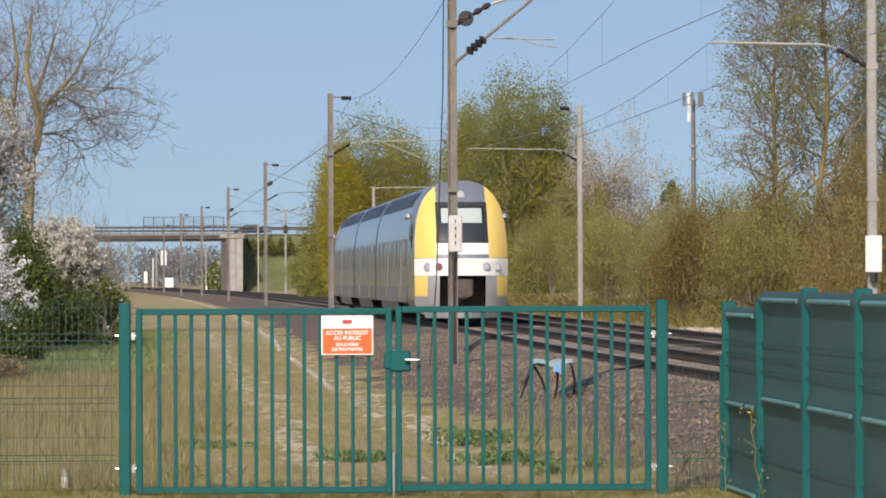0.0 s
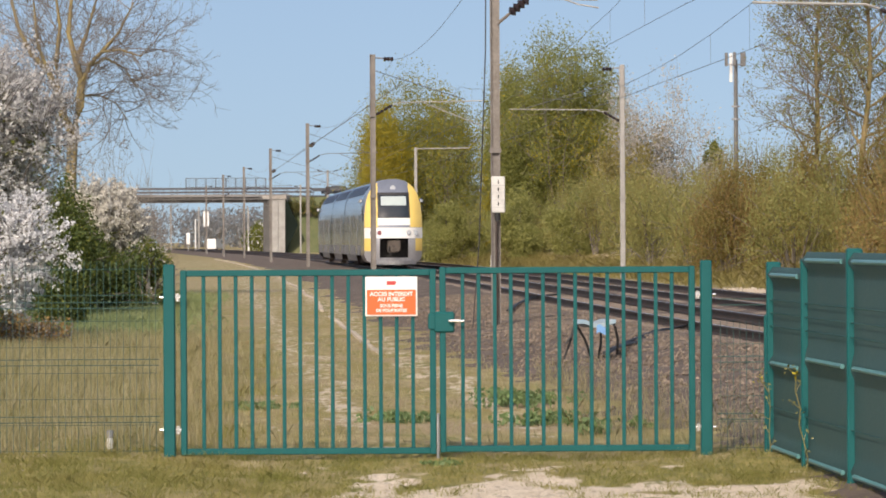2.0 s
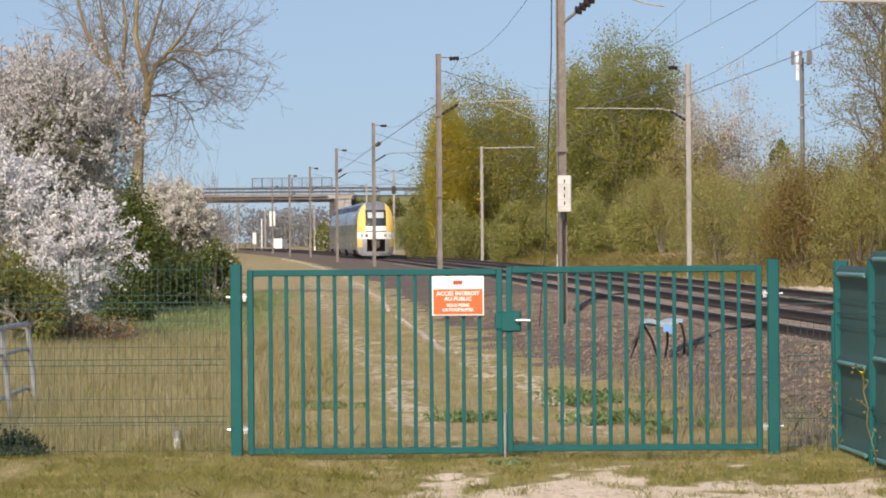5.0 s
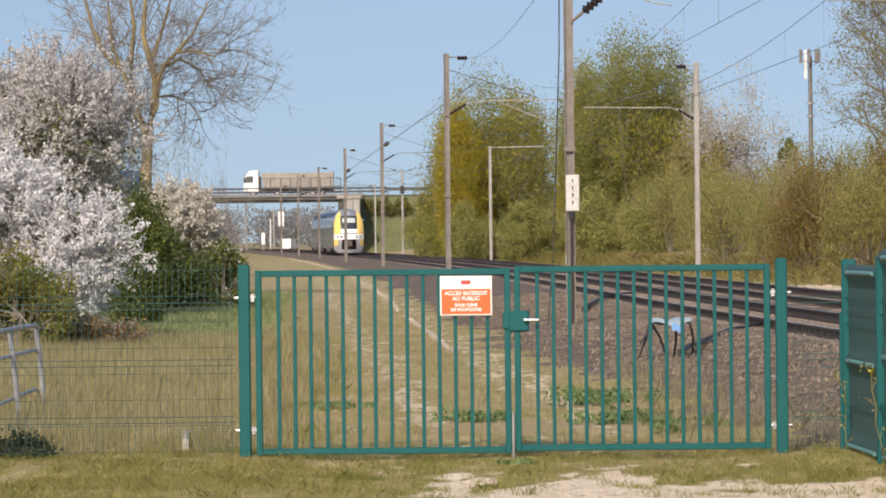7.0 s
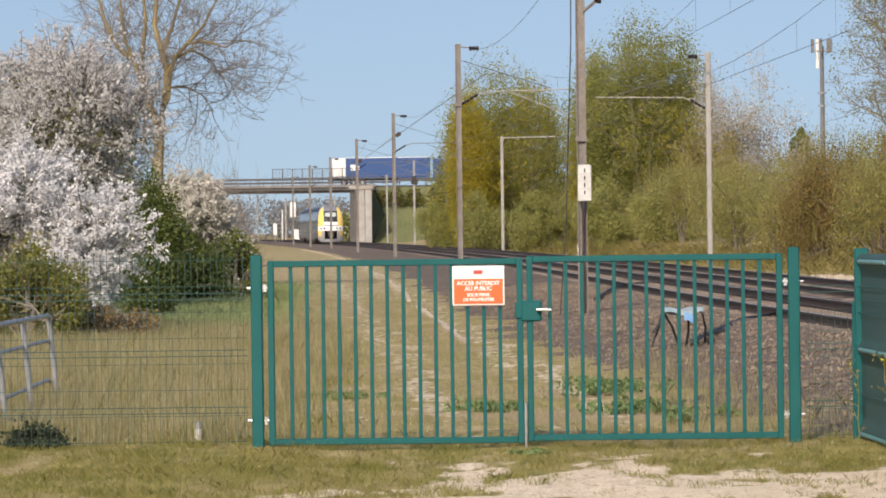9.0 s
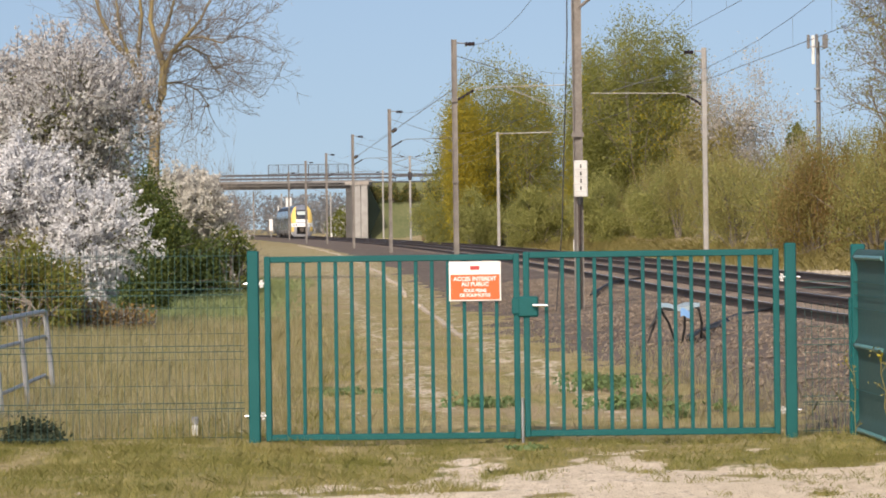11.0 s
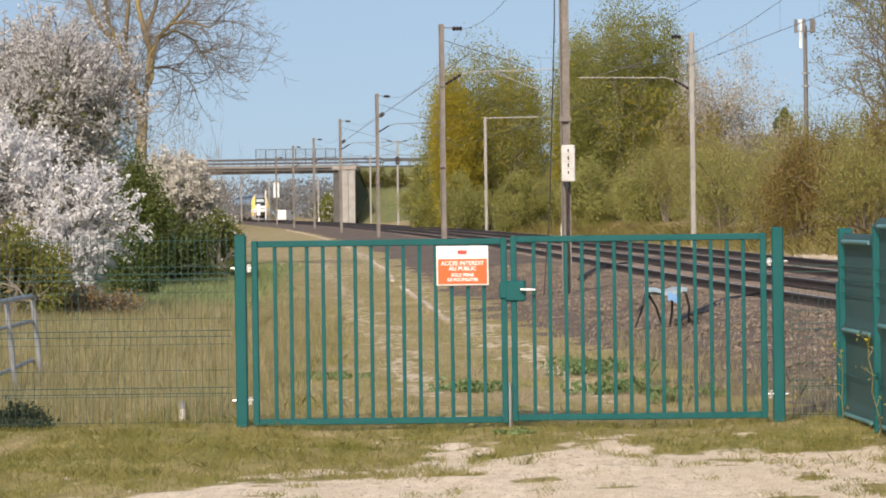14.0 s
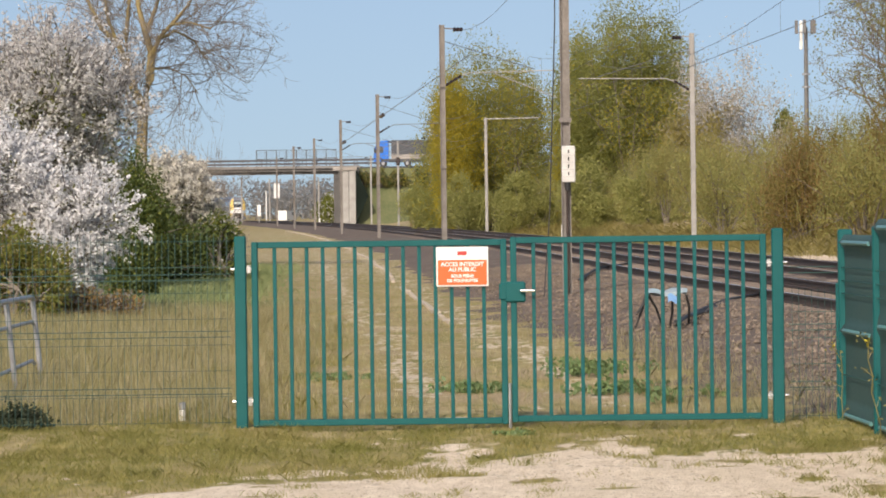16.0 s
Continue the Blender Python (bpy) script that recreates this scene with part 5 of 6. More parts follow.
blossom_bush(-8.3, 60, 1.95, 1.9, 3.5, "white flowering blackthorn bush beside the lane", 11, BLOSSOM, 1500, 75, 0.036, lobes=15)
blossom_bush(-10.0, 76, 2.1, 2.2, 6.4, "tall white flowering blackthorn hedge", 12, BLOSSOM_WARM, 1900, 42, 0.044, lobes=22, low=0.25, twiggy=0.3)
blossom_bush(-8.4, 90, 1.35, 1.3, 3.3, "cream flowering bush behind the evergreen", 13, BLOSSOM_CREAM, 1100, 60, 0.042, lobes=12, low=0.3, twiggy=0.1)
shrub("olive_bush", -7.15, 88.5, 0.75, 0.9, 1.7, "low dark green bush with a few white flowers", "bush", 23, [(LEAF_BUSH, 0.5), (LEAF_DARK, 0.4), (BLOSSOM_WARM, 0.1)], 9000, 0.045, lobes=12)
shrub("evergreen_shrub", -7.25, 70, 0.72, 0.7, 2.9, "green evergreen shrub, dark towards its foot", "shrub", 14, [(LEAF_DARK, 0.82), (LEAF_BUSH, 0.18)], 26000, 0.04, lobes=14)
shrub("evergreen_shrub", -9.3, 83, 0.9, 0.8, 4.2, "yellow-green shrub between blossom bushes", "shrub", 20, [(LEAF_BUSH, 0.8), (LEAF_DARK, 0.2)], 12000, 0.05, lobes=12)
shrub("green_bush", -8.3, 86, 1.3, 1.2, 1.9, "dark leafy bush at the lane edge", "bush", 15, [(LEAF_BUSH, 0.12), (LEAF_DARK, 0.88)], 18000, 0.055, lobes=14)
shrub("green_bush", -8.15, 94, 1.1, 1.4, 1.8, "low leafy green bush at the lane edge", "bush", 16, [(LEAF_BUSH, 0.6), (LEAF_DARK, 0.4)], 16000, 0.06, lobes=13)
shrub("green_bush", -8.7, 105, 0.8, 1.4, 1.7, "low leafy green bush at the lane edge", "bush", 18, [(LEAF_BUSH, 0.6), (LEAF_DARK, 0.4)], 12000, 0.06, lobes=10)
shrub("olive_bush", -7.85, 56.5, 1.0, 0.9, 1.55, "olive green bush below the blossom", "bush", 17, [(LEAF_BUSH, 0.7), (LEAF_OLIVE, 0.3)], 16000, 0.04, lobes=14)
shrub("dead_bramble", -6.9, 57.5, 1.2, 0.6, 0.45, "tangle of brown bramble at the bush's foot", "shrub", 26, [(LEAF_RUST, 0.6), (TWIG, 0.4)], 5000, 0.04)
# Very low clump of near-black green leaves: the dark spot by the fence.
shrub("dark_tuft", -3.85, 28.0, 0.24, 0.2, 0.06, "low near-black green clump at the foot of the fence", "shrub", 27, [(NEAR_BLACK_GREEN, 1)], 2600, 0.024)


def forked_tree():
    """The bare tree: main limbs by hand, finer ones grown from them."""
    rng = np.random.default_rng(21)
    t = thing("bare_tree", pose(-11.2, 110, 0), "bare tree with yellow lichen on its forked trunk", "tree")
    u = 0.01732
    at = lambda x, z, y=0.0: Vector(((x - 255) * u, y, 3.9 + (250 - z) * u))
    limbs = [
        ([at(250, 480), at(253, 330), at(255, 250), at(259, 185)], 0.19, 0.16),
        ([at(259, 190), at(240, 155, 0.2), at(229, 110, 0.4), at(212, 76, 0.5), at(182, 46, 0.7), at(158, 0, 0.9), at(140, -70, 1.0)], 0.15, 0.04),
        ([at(230, 112, 0.4), at(229, 62, 0.1), at(238, 0, -0.2), at(228, -90, -0.4)], 0.10, 0.03),
        ([at(258, 195), at(236, 190, -0.3), at(228, 140, -0.6), at(200, 100, -0.8)], 0.06, 0.02),
        ([at(260, 188), at(272, 140, -0.2), at(276, 92, -0.3), at(266, 60, -0.3), at(254, 10, -0.4), at(262, -80, -0.3)], 0.16, 0.05),
        ([at(276, 105, -0.3), at(292, 68, -0.6), at(318, 42, -0.8), at(346, 12, -1.0), at(374, -40, -1.2)], 0.085, 0.02),
        ([at(290, 72, -0.6), at(318, 55, -0.2), at(350, 72, 0.2), at(365, 100, 0.4), at(384, 112, 0.6)], 0.05, 0.012),
        ([at(312, 46, -0.8), at(350, 44, -1.2), at(386, 56, -1.5), at(404, 44, -1.7)], 0.045, 0.012),
        ([at(276, 122, -0.2), at(300, 118, 0.5), at(330, 132, 0.9), at(352, 165, 1.1)], 0.04, 0.01),
        ([at(266, 62, -0.3), at(282, 10, 0.3), at(300, -60, 0.7)], 0.08, 0.03),
        ([at(214, 80, 0.5), at(196, 30, 0.2), at(190, -50, 0.0)], 0.07, 0.03),
    ]
    trunk, twigs, tips = Shape(), Shape(), []
    for k, (pts, r0, r1) in enumerate(limbs):
        n = len(pts)
        trunk.tube(pts, [r0 + (r1 - r0) * i / (n - 1) for i in range(n)], 8, caps=False)
        if k == 0:
            continue
        for i in range(1, n):
            for s in range(5):
                p = pts[i - 1].lerp(pts[i], rng.uniform(0.2, 1))
                way = (pts[i] - pts[i - 1]).normalized() + Vector(rng.normal(size=3)) * 0.75
                grow(rng, p, way.normalized(), rng.uniform(0.7, 1.5), 0.019, 3, twigs, tips, bend=0.5, forks=3, shrink=0.64, up=0.12, cut=0.0065, spread=0.7)
    part("trunk", trunk, BARK, t, smooth=True)
    tagged(part("twigs", twigs, TWIG, t), kind="stuff")


forked_tree()
for i, (x, y, h) in enumerate(((-11.6, 128, 6.0), (-10.6, 134, 5.4), (-13.5, 120, 6.5))):
    tree("bare_shrub", x, y, h, "leafless grey shrub behind the hedge", "shrub", 30 + i, TWIG, [], levels=4, forks=3, stems=6, trunk=0.05, first=0.4, cut=0.009, group="bare shrubs", wide=1.6)
# trees beyond the tracks
G = "trees beyond the line"
shrub("willow_tree", -1.4, 282, 6.5, 4.0, 14.8, "broad spring-green willow with yellow young leaves", "tree", 41, [(LEAF_WILLOW, 0.76), (LEAF_YELLOW, 0.24)], 150000, 0.085, group=G, lobes=34, low=0.1)
shrub("willow_tree", -4.0, 276, 2.6, 2.4, 12.4, "yellow young willow at the wood's edge", "tree", 42, [(LEAF_YELLOW, 0.85), (LEAF_WILLOW, 0.15)], 60000, 0.085, group=G, lobes=18, low=0.1)
shrub("willow_tree", 8.2, 240, 5.2, 4.0, 14.5, "tall green willow with a rounded crown", "tree", 43, [(LEAF_WILLOW, 0.86), (LEAF_BUSH, 0.14)], 160000, 0.082, group=G, lobes=38, low=0.1)
shrub("willow_tree", 5.0, 250, 2.3, 2.2, 13.2, "yellow-green willow between two taller ones", "tree", 44, [(LEAF_WILLOW, 0.35), (LEAF_YELLOW, 0.65)], 70000, 0.082, group=G, lobes=18, low=0.1)
for i, (x, y, h) in enumerate(((0.5, 279, 13.8), (8.4, 237, 14.2), (11.0, 238, 12.5))):
    tree("young_willow", x, y, h, "slender willow poles rising above the crown", "tree", 50 + i, TWIG, [(LEAF_WILLOW, 0.7), (LEAF_YELLOW, 0.3)], levels=4, stems=3, trunk=0.1, first=0.36, size=0.09, count=10000, blur=0.45, group=G, wide=4.2, cut=0.014)
tree("budding_tree", 14.5, 232, 11.9, "pale budding tree with visible grey branches", "tree", 45, PALE_BARK, [(BUD, 0.6), (TWIG, 0.25), (LEAF_OLIVE, 0.15)], levels=5, stems=12, trunk=0.1, first=0.3, size=0.075, count=60000, blur=0.5, cut=0.016, wide=3.9, up=-0.02, fan=1.1)
tree("budding_tree", 11.6, 212, 7.0, "slanting pale stems of a half-bare tree", "tree", 46, PALE_BARK, [(LEAF_OLIVE, 1)], levels=4, stems=6, trunk=0.11, first=0.45, size=0.12, count=7000, blur=0.4, cut=0.016, wide=2.4)
def poplar(x, y, h, reach, seed, count, size=0.058):
    """A tall tree with a clear trunk, rising limbs all round and sparse young leaves on the twigs."""
    rng = np.random.default_rng(seed)
    t = thing("poplar_tree", pose(x, y, float(ground_z(x, y))), "tall tree with grey twigs and sparse young leaves", "tree", "young-leaved trees")
    trunk, twigs, tips = Shape(), Shape(), []
    lean = rng.normal(size=2) * 0.03 + np.array([0.05, 0])
    spine = [Vector((lean[0] * z + 0.15 * math.sin(z * 0.7 + seed), lean[1] * z, z)) for z in np.linspace(-0.2, h, 12)]
    trunk.tube(spine, [0.14 * (1 - 0.85 * i / 11) for i in range(12)], 8, caps=False)
    limbs = 30
    for k in range(limbs):
        u = 0.24 + 0.7 * k / limbs
        p = spine[int(u * 11)].lerp(spine[int(u * 11) + 1], u * 11 % 1)
        a = k * 2.4 + rng.uniform(-0.5, 0.5)
        long = reach * (1.05 - 0.75 * max(0.0, u - 0.3) / 0.7) * rng.uniform(0.7, 1.1)
        d = Vector((math.cos(a), math.sin(a), rng.uniform(0.25, 0.7))).normalized()
        pts = [p]
        for i in range(6):
            d = (d + Vector(rng.normal(size=3)) * 0.13 + Vector((0, 0, 0.12))).normalized()
            pts.append(pts[-1] + d * long / 6)
        r = 0.03 + 0.04 * (1 - u)
        trunk.tube(pts, [r * (1 - 0.8 * i / 6) for i in range(7)], 5, caps=False)
        for i in range(2, 7):
            for _ in range(2):
                w = (d + Vector(rng.normal(size=3)) * 0.7).normalized()
                grow(rng, pts[i - 1].lerp(pts[i], rng.random()), w, rng.uniform(0.6, 1.2), 0.02, 2, twigs, tips, bend=0.5, forks=3, shrink=0.66, up=0.15, cut=0.009, spread=0.7)
    part("trunk", trunk, BARK, t)
    tagged(part("twigs", twigs, TWIG, t), kind="stuff")
    tips = np.array([tuple(q) for q in tips])
    pick = np.sin(tips[:, 0] * 2.3 + seed) + np.sin(tips[:, 1] * 2.1) + np.sin(tips[:, 2] * 2.7) > -0.9
    tips = tips[pick]
    for material, share in ((LEAF_YOUNG, 0.65), (LEAF_BUSH, 0.35)):
        n = int(count * share)
        part("foliage", cards("foliage", tips[rng.integers(0, len(tips), n)] + rng.normal(size=(n, 3)) * 0.22, size, material, rng, plain=True), None, t)


poplar(16.6, 140, 15.5, 4.4, 47, 26000)
poplar(14.9, 144, 13.6, 3.0, 49, 9000)
poplar(20.3, 148, 14.0, 3.8, 52, 14000)
shrub("conifer_shrub", 19.3, 250, 1.0, 0.9, 8.0, "small dark green tree top above the scrub", "shrub", 49, [(LEAF_BUSH, 0.8), (LEAF_DARK, 0.2)], 8000, 0.16, low=0.4, z=0)
rng_h = np.random.default_rng(77)
for i in range(34):
    y = 70 + 205 * (i / 33) ** 1.1
    off = GAP + 8.3 + rng_h.uniform(-0.8, 1.6) + (i % 2) * 2.6
    p = line_point(y, off)
    h = rng_h.uniform(3.2, 4.1) + (i % 2) * 0.6 + 0.5 * (y > 150)
    pick = rng_h.random()
    mix = [(LEAF_OLIVE, 0.7), (LEAF_RUST, 0.3)] if y < 125 and pick < 0.4 else [(LEAF_OLIVE, 0.55), (LEAF_FRESH, 0.45)] if pick < 0.8 or y > 170 else [(LEAF_OLIVE, 0.65), (LEAF_RUST, 0.35)]
    if y < 105 and pick > 0.2:
        mix = [(LEAF_SHADE, 0.45), (LEAF_RUST, 0.2), (LEAF_OLIVE, 0.35)]
    label = "brown and olive scrub on the bank" if mix[1][0] is LEAF_RUST else "olive green scrub on the bank"
    shrub("bank_scrub", p.x, p.y, rng_h.uniform(1.8, 2.6), 3.0, h, label, "shrub", 100 + i, mix, 11500, 0.053, group="scrub along the line", wands=450 if y < 170 else 150)
for i, (x, y, h) in enumerate(((11.2, 138, 4.2), (12.6, 142, 4.7), (14.2, 134, 5.1), (16.0, 128, 5.3), (17.6, 136, 5.7), (19.2, 128, 5.5), (21.0, 138, 5.8), (22.8, 132, 5.8))):
    shrub("bank_scrub", x, y, 1.9, 2.2, h, "brown and olive scrub on the bank", "shrub", 160 + i, [(LEAF_SHADE, 0.6), (LEAF_OLIVE, 0.22), (LEAF_RUST, 0.18)], 15000, 0.048, group="scrub along the line", wands=450)
for i, (x, y, r, h) in enumerate(((-3.5, 268, 2.4, 4.5), (1.0, 250, 2.6, 4.2), (5.2, 225, 2.4, 4.4), (-7.5, 300, 2.2, 4.0), (8.5, 205, 2.4, 3.8), (-5.6, 330, 2.2, 4.6), (-5, 400, 4, 7.0))):
    shrub("bank_scrub", x, y, r, 3, h, "fresh green scrub below the willows", "shrub", 150 + i, [(LEAF_FRESH, 0.7), (LEAF_WILLOW, 0.3)], 24000, 0.08, group="scrub along the line")


for i in range(9):
    x = -20.5 + i * 2.6
    shrub("bank_hedge", x, 510.5, 1.9, 1.5, 2.6, "dark brown hedge below the road's edge", "shrub", 180 + i, [(LEAF_OLIVE, 0.5), (LEAF_DARK, 0.5)], 2200, 0.16, group="hedge on the road bank", z=5.2)


# ---- grass and weeds ----
def build_grass():
    rng = np.random.default_rng(9)

    def lay(n, x0, x1, y0, y1, test):
        x, y = rng.uniform(x0, x1, n), rng.uniform(y0, y1, n)
        k = test(x, y, soil(x, y))
        x, y = x[k], y[k]
        return np.stack([x, y, ground_z(x, y)], 1)

    off = lambda x, y: x - np.interp(y, _f, _x)
    dry = lay(60000, -9, 4, 27.9, 60, lambda x, y, s: (rng.random(len(x)) < np.where(x < -1.9 - 0.05 * (y - 28), 0.5, 0.3)) & (off(x, y) < -4.6) & (s[:, 0] < 0.35))
    tagged(new("dry_grass", blades("dry_grass", dry, 0.085, 0.006, DRY_GRASS, rng, 0.4)), "dry straw-coloured meadow grass behind the fence", "grass", kind="stuff")
    tall = lay(90000, -8.5, -1.2, 28.1, 62, lambda x, y, s: rng.random(len(x)) < smooth(-1.2, -2.4, x + 0.05 * (y - 28) + 0.4 * lumps(x, y * 0.4, 0.6, 21)) * smooth(-0.9, 0.5, lumps(x, y * 0.4, 0.7, 22) + 0.5))
    tagged(new("meadow_grass", blades("meadow_grass", tall, 0.2, 0.0048, DRY_GRASS, rng, 0.22)), "tall pale dry grass behind the wire fence", "grass", kind="stuff")
    front = lay(90000, -4.5, 4.2, 20.5, 28.2, lambda x, y, s: (rng.random(len(x)) < 0.25 + 0.6 * s[:, 1]) & (s[:, 0] < 0.35))
    tagged(new("lawn_grass", blades("lawn_grass", front, 0.04, 0.004, GREEN_GRASS, rng, 0.6)), "short patchy green grass in front of the gate", "grass", kind="stuff")
    mixed = lay(120000, -8, 0.5, 28.1, 58, lambda x, y, s: (rng.random(len(x)) < smooth(0.0, 0.9, lumps(x, y * 0.35, 0.8, 41) + 0.5 * lumps(x * 1.4, y * 0.5, 0.3, 42)) * smooth(-0.8, -2.2, x + 0.05 * (y - 28))) & (s[:, 0] < 0.35))
    tagged(new("weedy_grass", blades("weedy_grass", mixed, 0.11, 0.005, GREEN_GRASS, rng, 0.5)), "olive green patches among the dry meadow grass", "grass", kind="stuff")
    clumps = []
    for _ in range(900):
        x, y = rng.uniform(-4.2, 3.4), rng.uniform(22.5, 28.1)
        if rng.random() > (0.75 if x < -0.9 - 0.3 * (y - 25) else 0.1) + 0.6 * (y > 27.3):
            continue
        k = int(rng.uniform(14, 60))
        c = rng.normal(size=(k, 2)) * np.array([0.05, 0.07]) + np.array([x, y])
        clumps.append(np.stack([c[:, 0], c[:, 1], ground_z(c[:, 0], c[:, 1])], 1))
    tagged(new("grass_clumps", blades("grass_clumps", np.concatenate(clumps), 0.06, 0.0035, GREEN_GRASS, rng, 0.6)), "longer uncut grass clumps along the fence", "grass", kind="stuff")
    tufts = []
    for _ in range(420):
        x, y = rng.uniform(-3.2, 3.6), rng.uniform(20.4, 25.6)
        if rng.random() > 0.22 + 0.5 * (x > 1.6) + 0.3 * (y > 23.8):
            continue
        k = int(rng.uniform(8, 70))
        c = rng.normal(size=(k, 2)) * np.array([0.03, 0.09]) * (k / 20) ** 0.5 + np.array([x, y])
        tufts.append(np.stack([c[:, 0], c[:, 1], ground_z(c[:, 0], c[:, 1])], 1))
    tagged(new("sand_tufts", blades("sand_tufts", np.concatenate(tufts), 0.026, 0.005, GREEN_GRASS, rng, 0.9)), "small low grass tufts scattered on the sand", "grass", kind="stuff")
    green = lay(46000, -10, -3.5, 54, 112, lambda x, y, s: rng.random(len(x)) < s[:, 3])
    tagged(new("green_grass", blades("green_grass", green, 0.16, 0.012, FRESH_GRASS, rng, 0.5)), "fresh green grass beneath the bushes", "grass", kind="stuff")
    right = lay(14000, 1.2, 3.6, 28.0, 46, lambda x, y, s: (rng.random(len(x)) < 0.5) & (off(x, y) < -3.6) & (off(x, y) > -6.0))
    tagged(new("reed_grass", blades("reed_grass", right, 0.19, 0.003, DRY_GRASS, rng, 0.3)), "pale dry stalks at the foot of the ballast", "grass", kind="stuff")
    bank = []
    for _ in range(16000):
        p = line_point(rng.uniform(60, 260), GAP + rng.uniform(4.2, 8.5))
        bank.append((p.x, p.y, float(ground_z(p.x, p.y))))
    tagged(new("bank_grass", blades("bank_grass", np.array(bank), 0.45, 0.022, LEAF_OLIVE, rng, 0.7)), "tall dry grass at the foot of the bank", "grass", kind="stuff")


def weed(x, y, r, h, n, seed):
    rng = np.random.default_rng(seed)
    z = float(ground_z(x, y))
    t = thing("weed_patch", pose(x, y, z), "low patch of green nettles on bare ground", "weeds", "weed patches")
    k = n // 14
    c = rng.normal(size=(k, 2)) * np.array([r * 0.55, r * 0.9])
    stalks, places = Shape(), []
    for a, b in c:
        hh = h * rng.uniform(0.4, 1.1)
        tip = (a + rng.normal() * 0.04, b + rng.normal() * 0.04, hh)
        stalks.tube([(a, b, -0.02), tip], [0.005, 0.003], 3)
        for _ in range(14):
            u = rng.uniform(0.2, 1)
            places.append((a + (tip[0] - a) * u + rng.normal() * 0.035, b + (tip[1] - b) * u + rng.normal() * 0.035, hh * u))
    tagged(part("stalks", stalks, LEAF_WEED, t), kind="stuff")
    part("leaves", cards("leaves", np.array(places), 0.032, LEAF_WEED, rng, up=0.8), None, t)


build_grass()
for i, w in enumerate(((0.85, 36.0, 0.42, 0.15, 900), (1.0, 33.0, 0.34, 0.13, 700), (1.34, 31.0, 0.12, 0.16, 260), (-0.33, 32.9, 0.27, 0.11, 700), (-1.85, 36.2, 0.32, 0.06, 420), (0.05, 26.4, 0.07, 0.05, 120), (1.78, 31.4, 0.1, 0.12, 150))):
    weed(w[0], w[1], w[2], w[3], int(w[4] * 0.9), 200 + i)


def tall_weed(x, y, h, seed):
    """A thin dry stalk with yellow flower heads, beside the screen fence."""
    rng = np.random.default_rng(seed)
    t = thing("yellow_weed", pose(x, y, 0), "thin pale weed with yellow flowers by the fence", "weed", "weeds by the fence")
    stem, tips, q = Shape(), [], Vector((0, 0, -0.03))
    pts = [q.copy()]
    for i in range(6):
        q = q + Vector((rng.normal() * 0.03, rng.normal() * 0.03, h / 6))
        pts.append(q.copy())
        e = q + Vector((rng.normal() * 0.09, rng.normal() * 0.05, 0.06))
        stem.tube([q, e], [0.004, 0.002], 4)
        tips += [tuple(e + Vector(rng.normal(size=3)) * 0.02) for _ in range(5)]
    stem.tube(pts, 0.0045, 5)
    part("stem", stem, DRY_GRASS, t)
    part("leaves", cards("leaves", np.array(tips), 0.017, LEAF_YOUNG, rng), None, t)
    part("flower_head", cards("flower_head", np.array([tuple(pts[-1] + Vector(rng.normal(size=3)) * 0.022) for _ in range(9)]), 0.022, mat("yellow_petal", (0.5, 0.42, 0.03), 0.6), rng), None, t, "small yellow flower head")


tall_weed(2.50, 27.1, 0.62, 1)
tall_weed(2.62, 25.5, 0.70, 2)


# ---- small things ----
def build_debris():
    t = thing("cable_trestle", pose(0, 0, 0), "broken trestle with pale blue plastic and loose cables", "debris")
    y = 46.5
    for p, q in (((1.60, y, 0.0), (1.78, y, 0.56)), ((1.79, y, 0.56), (2.0, y + 0.3, 0.10)), ((2.08, y + 0.2, 0.05), (2.12, y, 0.50)), ((2.30, y, 0.52), (2.34, y + 0.2, 0.15)), ((1.66, y - 0.1, 0.3), (1.82, y, 0.54))):
        part("leg", Shape().tube([p, Vector(p).lerp(Vector(q), 0.5) + Vector((0.02, 0, 0.02)), q], 0.017, 6), BLACK, t)
    sheet = Shape()
    for k in (0.0, 0.055):
        sheet.grid([[(1.76 + u * 0.55, y - 0.05 + v * 0.3, 0.53 + k + 0.03 * math.sin(u * 8 + v * 2)) for u in np.linspace(0, 1, 14)] for v in (0, 0.5, 1)])
    sheet.grid([[(1.76 + u * 0.55, y - 0.05, 0.53 + k + 0.03 * math.sin(u * 8)) for u in np.linspace(0, 1, 14)] for k in (0, 0.055)])
    part("blue_panel", sheet, BLUE_PLASTIC, t, "crumpled pale blue plastic sheet")
    part("blue_flap", Shape().grid([[(2.06 + u * 0.16, y - 0.06, 0.53 - v * 0.10 + 0.02 * math.sin(u * 7)) for u in np.linspace(0, 1, 8)] for v in (0, 0.5, 1)]), mat("blue_plastic", (0.16, 0.33, 0.60), 0.5), t, "blue plastic flap")
    for shift in (0.0, 0.05):
        for pts in (((2.11, 45.57, 0.12), (2.29, 47.08, 0.12), (2.78, 51.18, 0.12), (3.42, 56.38, 0.12), (4.01, 58.54, 0.12)), ((1.38, 70.70, 0.17), (1.72, 77.58, 0.17), (2.18, 85.91, 0.17), (2.61, 88.90, 0.17), (3.01, 90.33, 0.17))):
            part("cable", Shape().tube([(x + shift, yy - shift * 3, z + 0.09 + shift * 0.6 * math.sin(k * 2.1)) for k, (x, yy, z) in enumerate(pts)], 0.022, 6), BLACK, t)


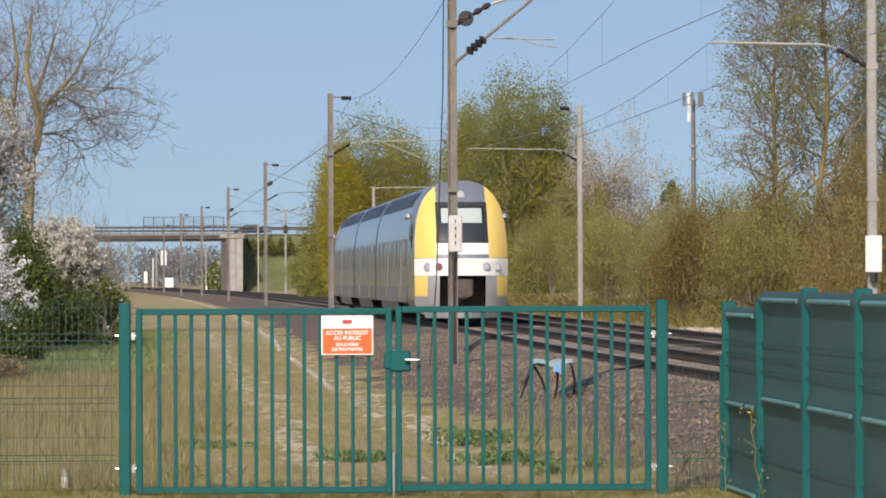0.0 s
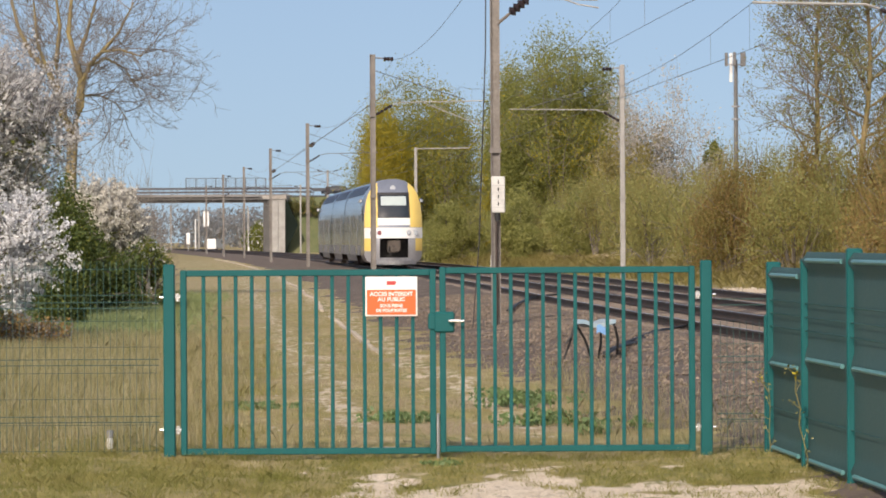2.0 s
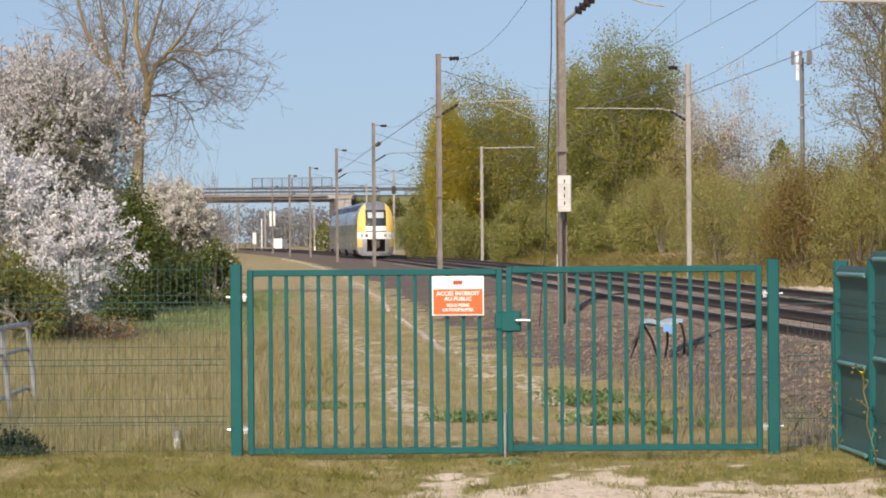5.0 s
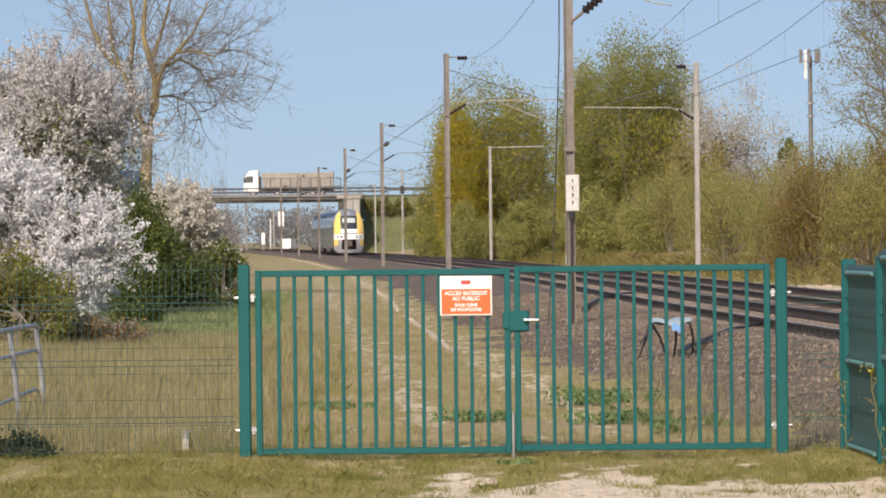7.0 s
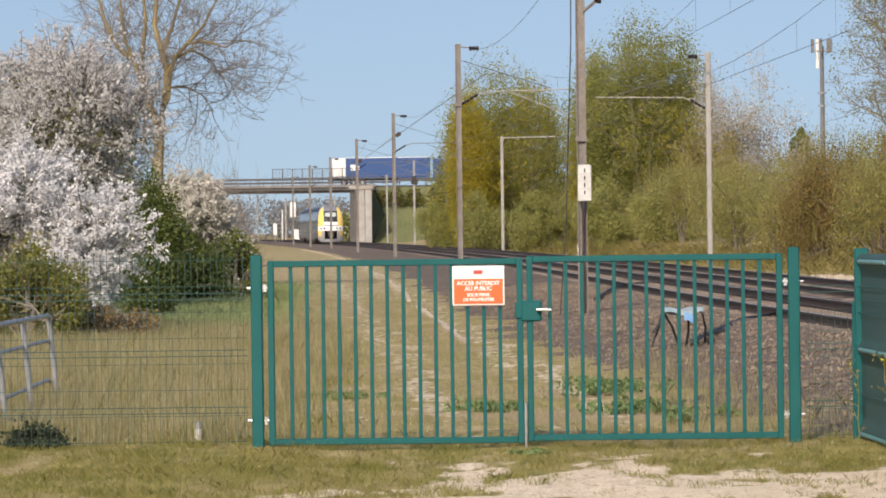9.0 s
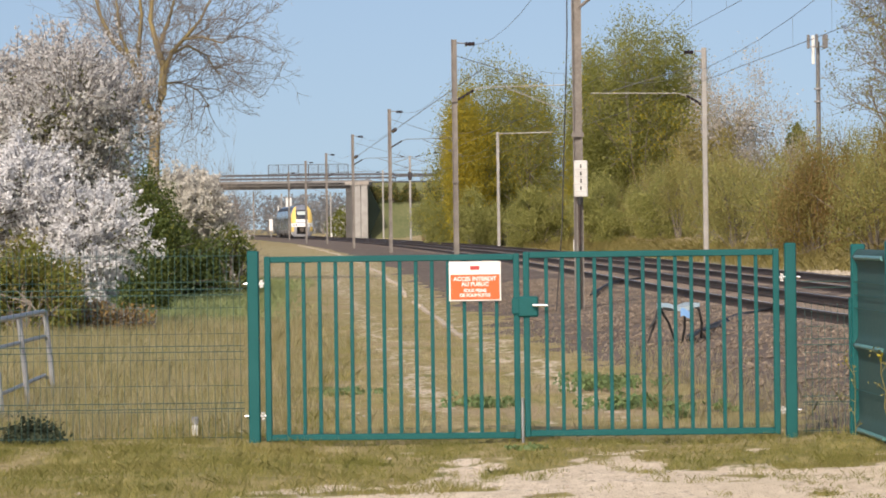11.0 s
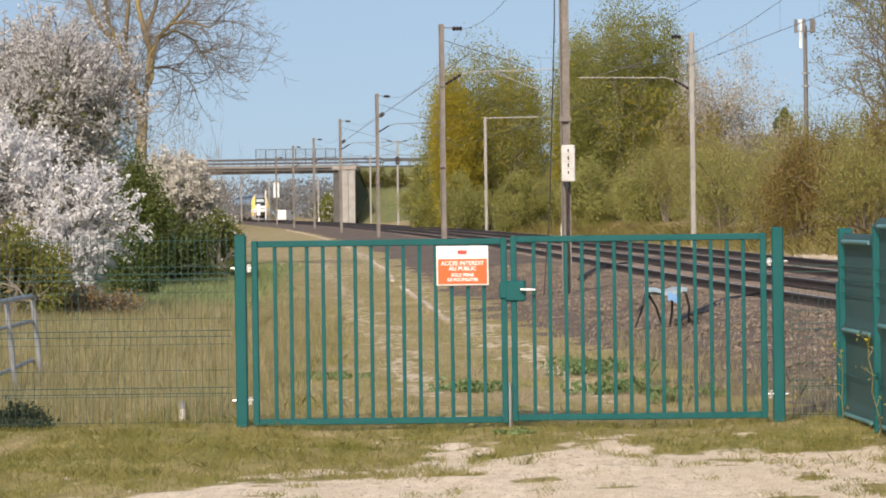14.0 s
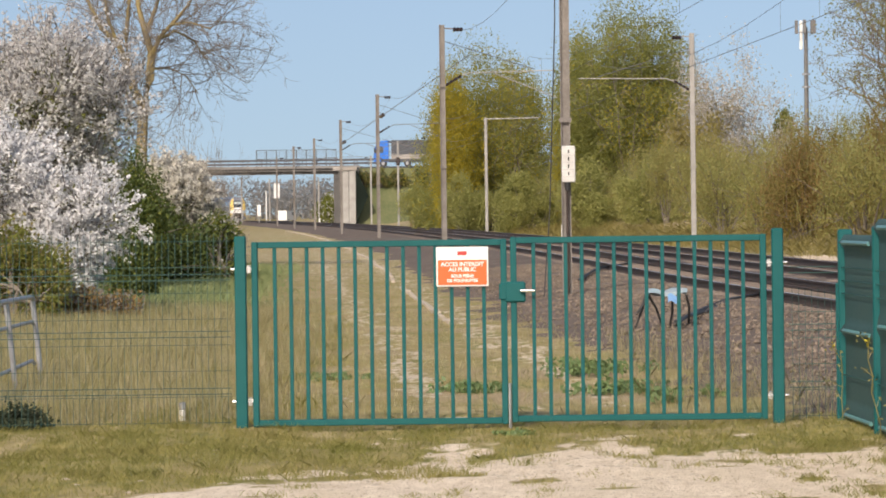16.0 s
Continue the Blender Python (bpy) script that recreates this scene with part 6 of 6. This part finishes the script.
def marker_post(x, y, h, w, label):
    t = thing("marker_post", pose(x, y, 0), label, "marker post", "marker posts")
    part("post", Shape().bevel_box(-w, w, -w, w, -0.3, h, w * 0.3), WHITE, t)
    part("cap", Shape().bevel_box(-w * 1.15, w * 1.15, -w * 1.15, w * 1.15, h, h + 0.06, w * 0.3), GALV, t)


build_debris()
marker_post(-2.6, 28.4, 0.1, 0.022, "small pale plastic marker stub in the grass")
for d, off in ((205, 6.0), (318, 6.0), (560, 7.0)):
    p = line_point(d, GAP + off - 2.0)
    marker_post(p.x, p.y, 0.75, 0.12, "short white marker post beside the line")


def build_cabin():
    p = line_point(352, GAP + 4.2)
    t = thing("brick_cabinet", pose(p.x, p.y, 0), "small brick lineside cabinet with a pale roof slab", "cabinet")
    part("walls", Shape().bevel_box(-0.75, 0.75, -0.6, 0.6, -0.2, 1.2, 0.03), BRICK, t)
    part("roof_slab", Shape().bevel_box(-0.85, 0.85, -0.7, 0.7, 1.2, 1.35, 0.03), CONCRETE, t)
    part("door", Shape().bevel_box(-0.3, 0.3, -0.63, -0.6, 0.1, 1.05, 0.01), POLE_PALE, t)


def signal_board(x, y, z0, z1, w, label):
    t = thing("signal_board", pose(x, y, 0), label, "signal", "signals beyond the bridge")
    part("post", Shape().tube([(0, 0, -0.3), (0, 0, z1)], 0.09, 8), POLE_PALE, t)
    part("panel", Shape().bevel_box(-w, w, -0.2, -0.1, z0, z1, 0.05), WHITE, t, "tall white panel")


def build_far():
    build_cabin()
    signal_board(-35.0, 545, 3.9, 6.2, 0.45, "tall white signal board on a post")
    signal_board(-36.3, 540, 0.6, 5.0, 0.1, "slim white lineside post")
    signal_board(-38.8, 560, 1.2, 3.0, 0.3, "white signal board near the bush")
    van = thing("white_van", pose(-39.5, 640, 0, 0, 0, 75), "white van parked beyond the bridge", "van")
    part("body", Shape().poly_prism([(-2.6, 0.35), (2.4, 0.35), (2.5, 1.1), (1.7, 1.3), (1.1, 2.0), (-2.6, 2.1)], -0.95, 0.95), WHITE, van)
    part("side_glass", Shape().poly_prism([(0.4, 1.25), (1.5, 1.25), (1.05, 1.85), (0.4, 1.85)], -0.96, -0.953), GLASS, van)
    wheels(van, (-1.7, 1.6), 0.82, 0.34)
    for i, x in enumerate((-52, -48.5, -44, -40.5, -33.0, -30.5)):
        m = mast("far_mast", (x, 560 + i * 17, 0), 7.5, True, 0, "pale catenary mast far beyond the bridge", 0.24)
    rng = np.random.default_rng(5)
    woods, pts = Shape(), []
    for i in range(95):
        x = -150 + 150 * i / 94 + rng.normal() * 2
        y = rng.uniform(900, 1050)
        h = rng.uniform(8, 11)
        woods.tube([(x, y, -0.5), (x + rng.normal(), y, h * 0.6)], [0.3, 0.1], 5)
        c = rng.normal(size=(420, 3)) * np.array([2.6, 2.6, h * 0.3]) + np.array([x, y, h * 0.55])
        pts.append(c[np.abs(c[:, 2]) < 10.5])
    pts = np.concatenate(pts)
    pts[:, 2] = np.abs(pts[:, 2])
    w = tagged(part("distant_woods", woods, TWIG), "hazy grey-brown woods on the horizon", "woods", kind="stuff")
    part("crowns", cards("crowns", pts, 0.5, HAZE_TREES, rng, plain=True), None, w)
    for i, (x, y, h, r) in enumerate(((-32.0, 640, 5.0, 3.0), (-29.0, 600, 4.0, 2.6), (-26.5, 560, 5.2, 2.4), (-57, 600, 5, 4), (-62, 640, 6, 5))):
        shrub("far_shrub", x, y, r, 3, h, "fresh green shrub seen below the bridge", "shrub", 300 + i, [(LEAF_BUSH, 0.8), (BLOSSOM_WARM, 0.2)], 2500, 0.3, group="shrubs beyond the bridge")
    tower = thing("radio_mast", pose(35.1, 420, 0), "tall grey radio mast with white panel antennas", "mast")
    part("mast_column", Shape().tube([(0, 0, -0.5), (0, 0, 22.6)], [0.34, 0.22], 8), DIM_STEEL, tower)
    for a in range(5):
        x, y = math.cos(a * 1.26 + 2.0), math.sin(a * 1.26 + 2.0)
        h = 3.2 if a == 0 else 1.4
        part("panel_antenna", Shape().bevel_box(x * 1.1 - 0.18, x * 1.1 + 0.18, y * 1.1 - 0.1, y * 1.1 + 0.1, 23.2 - h, 23.4, 0.05), WHITE if a == 0 else DIM_STEEL, tower)
        part("antenna_arm", Shape().tube([(0, 0, 22.0), (x * 1.1, y * 1.1, 22.0)], 0.06, 5), GALV, tower)
    for z in (15.5, 17.0):
        part("collar", Shape().tube([(0, 0, z), (0, 0, z + 0.2)], 0.5, 8), GALV, tower)


build_far()


# ---- movement ----
def motions():
    rows = []
    for k in range(33):
        t = k * 0.5
        y = 109.0 + 33.4 * t
        a, b = line_point(y, 0, RAIL_Z), line_point(y + 54, 0, RAIL_Z)
        turn = math.degrees(math.atan2(a.x - b.x, b.y - a.y))
        rows.append((t, pose(a.x, a.y, a.z + 0.012, 0, 0, turn)))
    walk(TRAIN, rows)

    def drive(ob, x_at, t_at, speed, lane):
        """Level drive along the road; speed is positive to the right."""
        z = 8.155
        walk(ob, [(t, pose(x_at + speed * (t - t_at), 518 + lane, z, 0, 0, 0 if speed > 0 else 180)) for t in (0.0, 4.0, 8.0, 12.0, 16.0)])

    drive(WHITE_LORRY, -32.3, 7.0, -24.5, 2.6)
    drive(BLUE_LORRY, -29.3, 8.5, 20.6, -2.4)
    drive(BRIGHT_LORRY, -12.3, 16.0, -22.0, 2.6)
    drive(CAR, -21.1, 0.0, -25.0, 2.6)
    drive(CAR_2, -14.6, 2.0, -24.5, 2.6)
    drive(CAR_3, -21.4, 3.4, -22.5, 2.6)


motions()
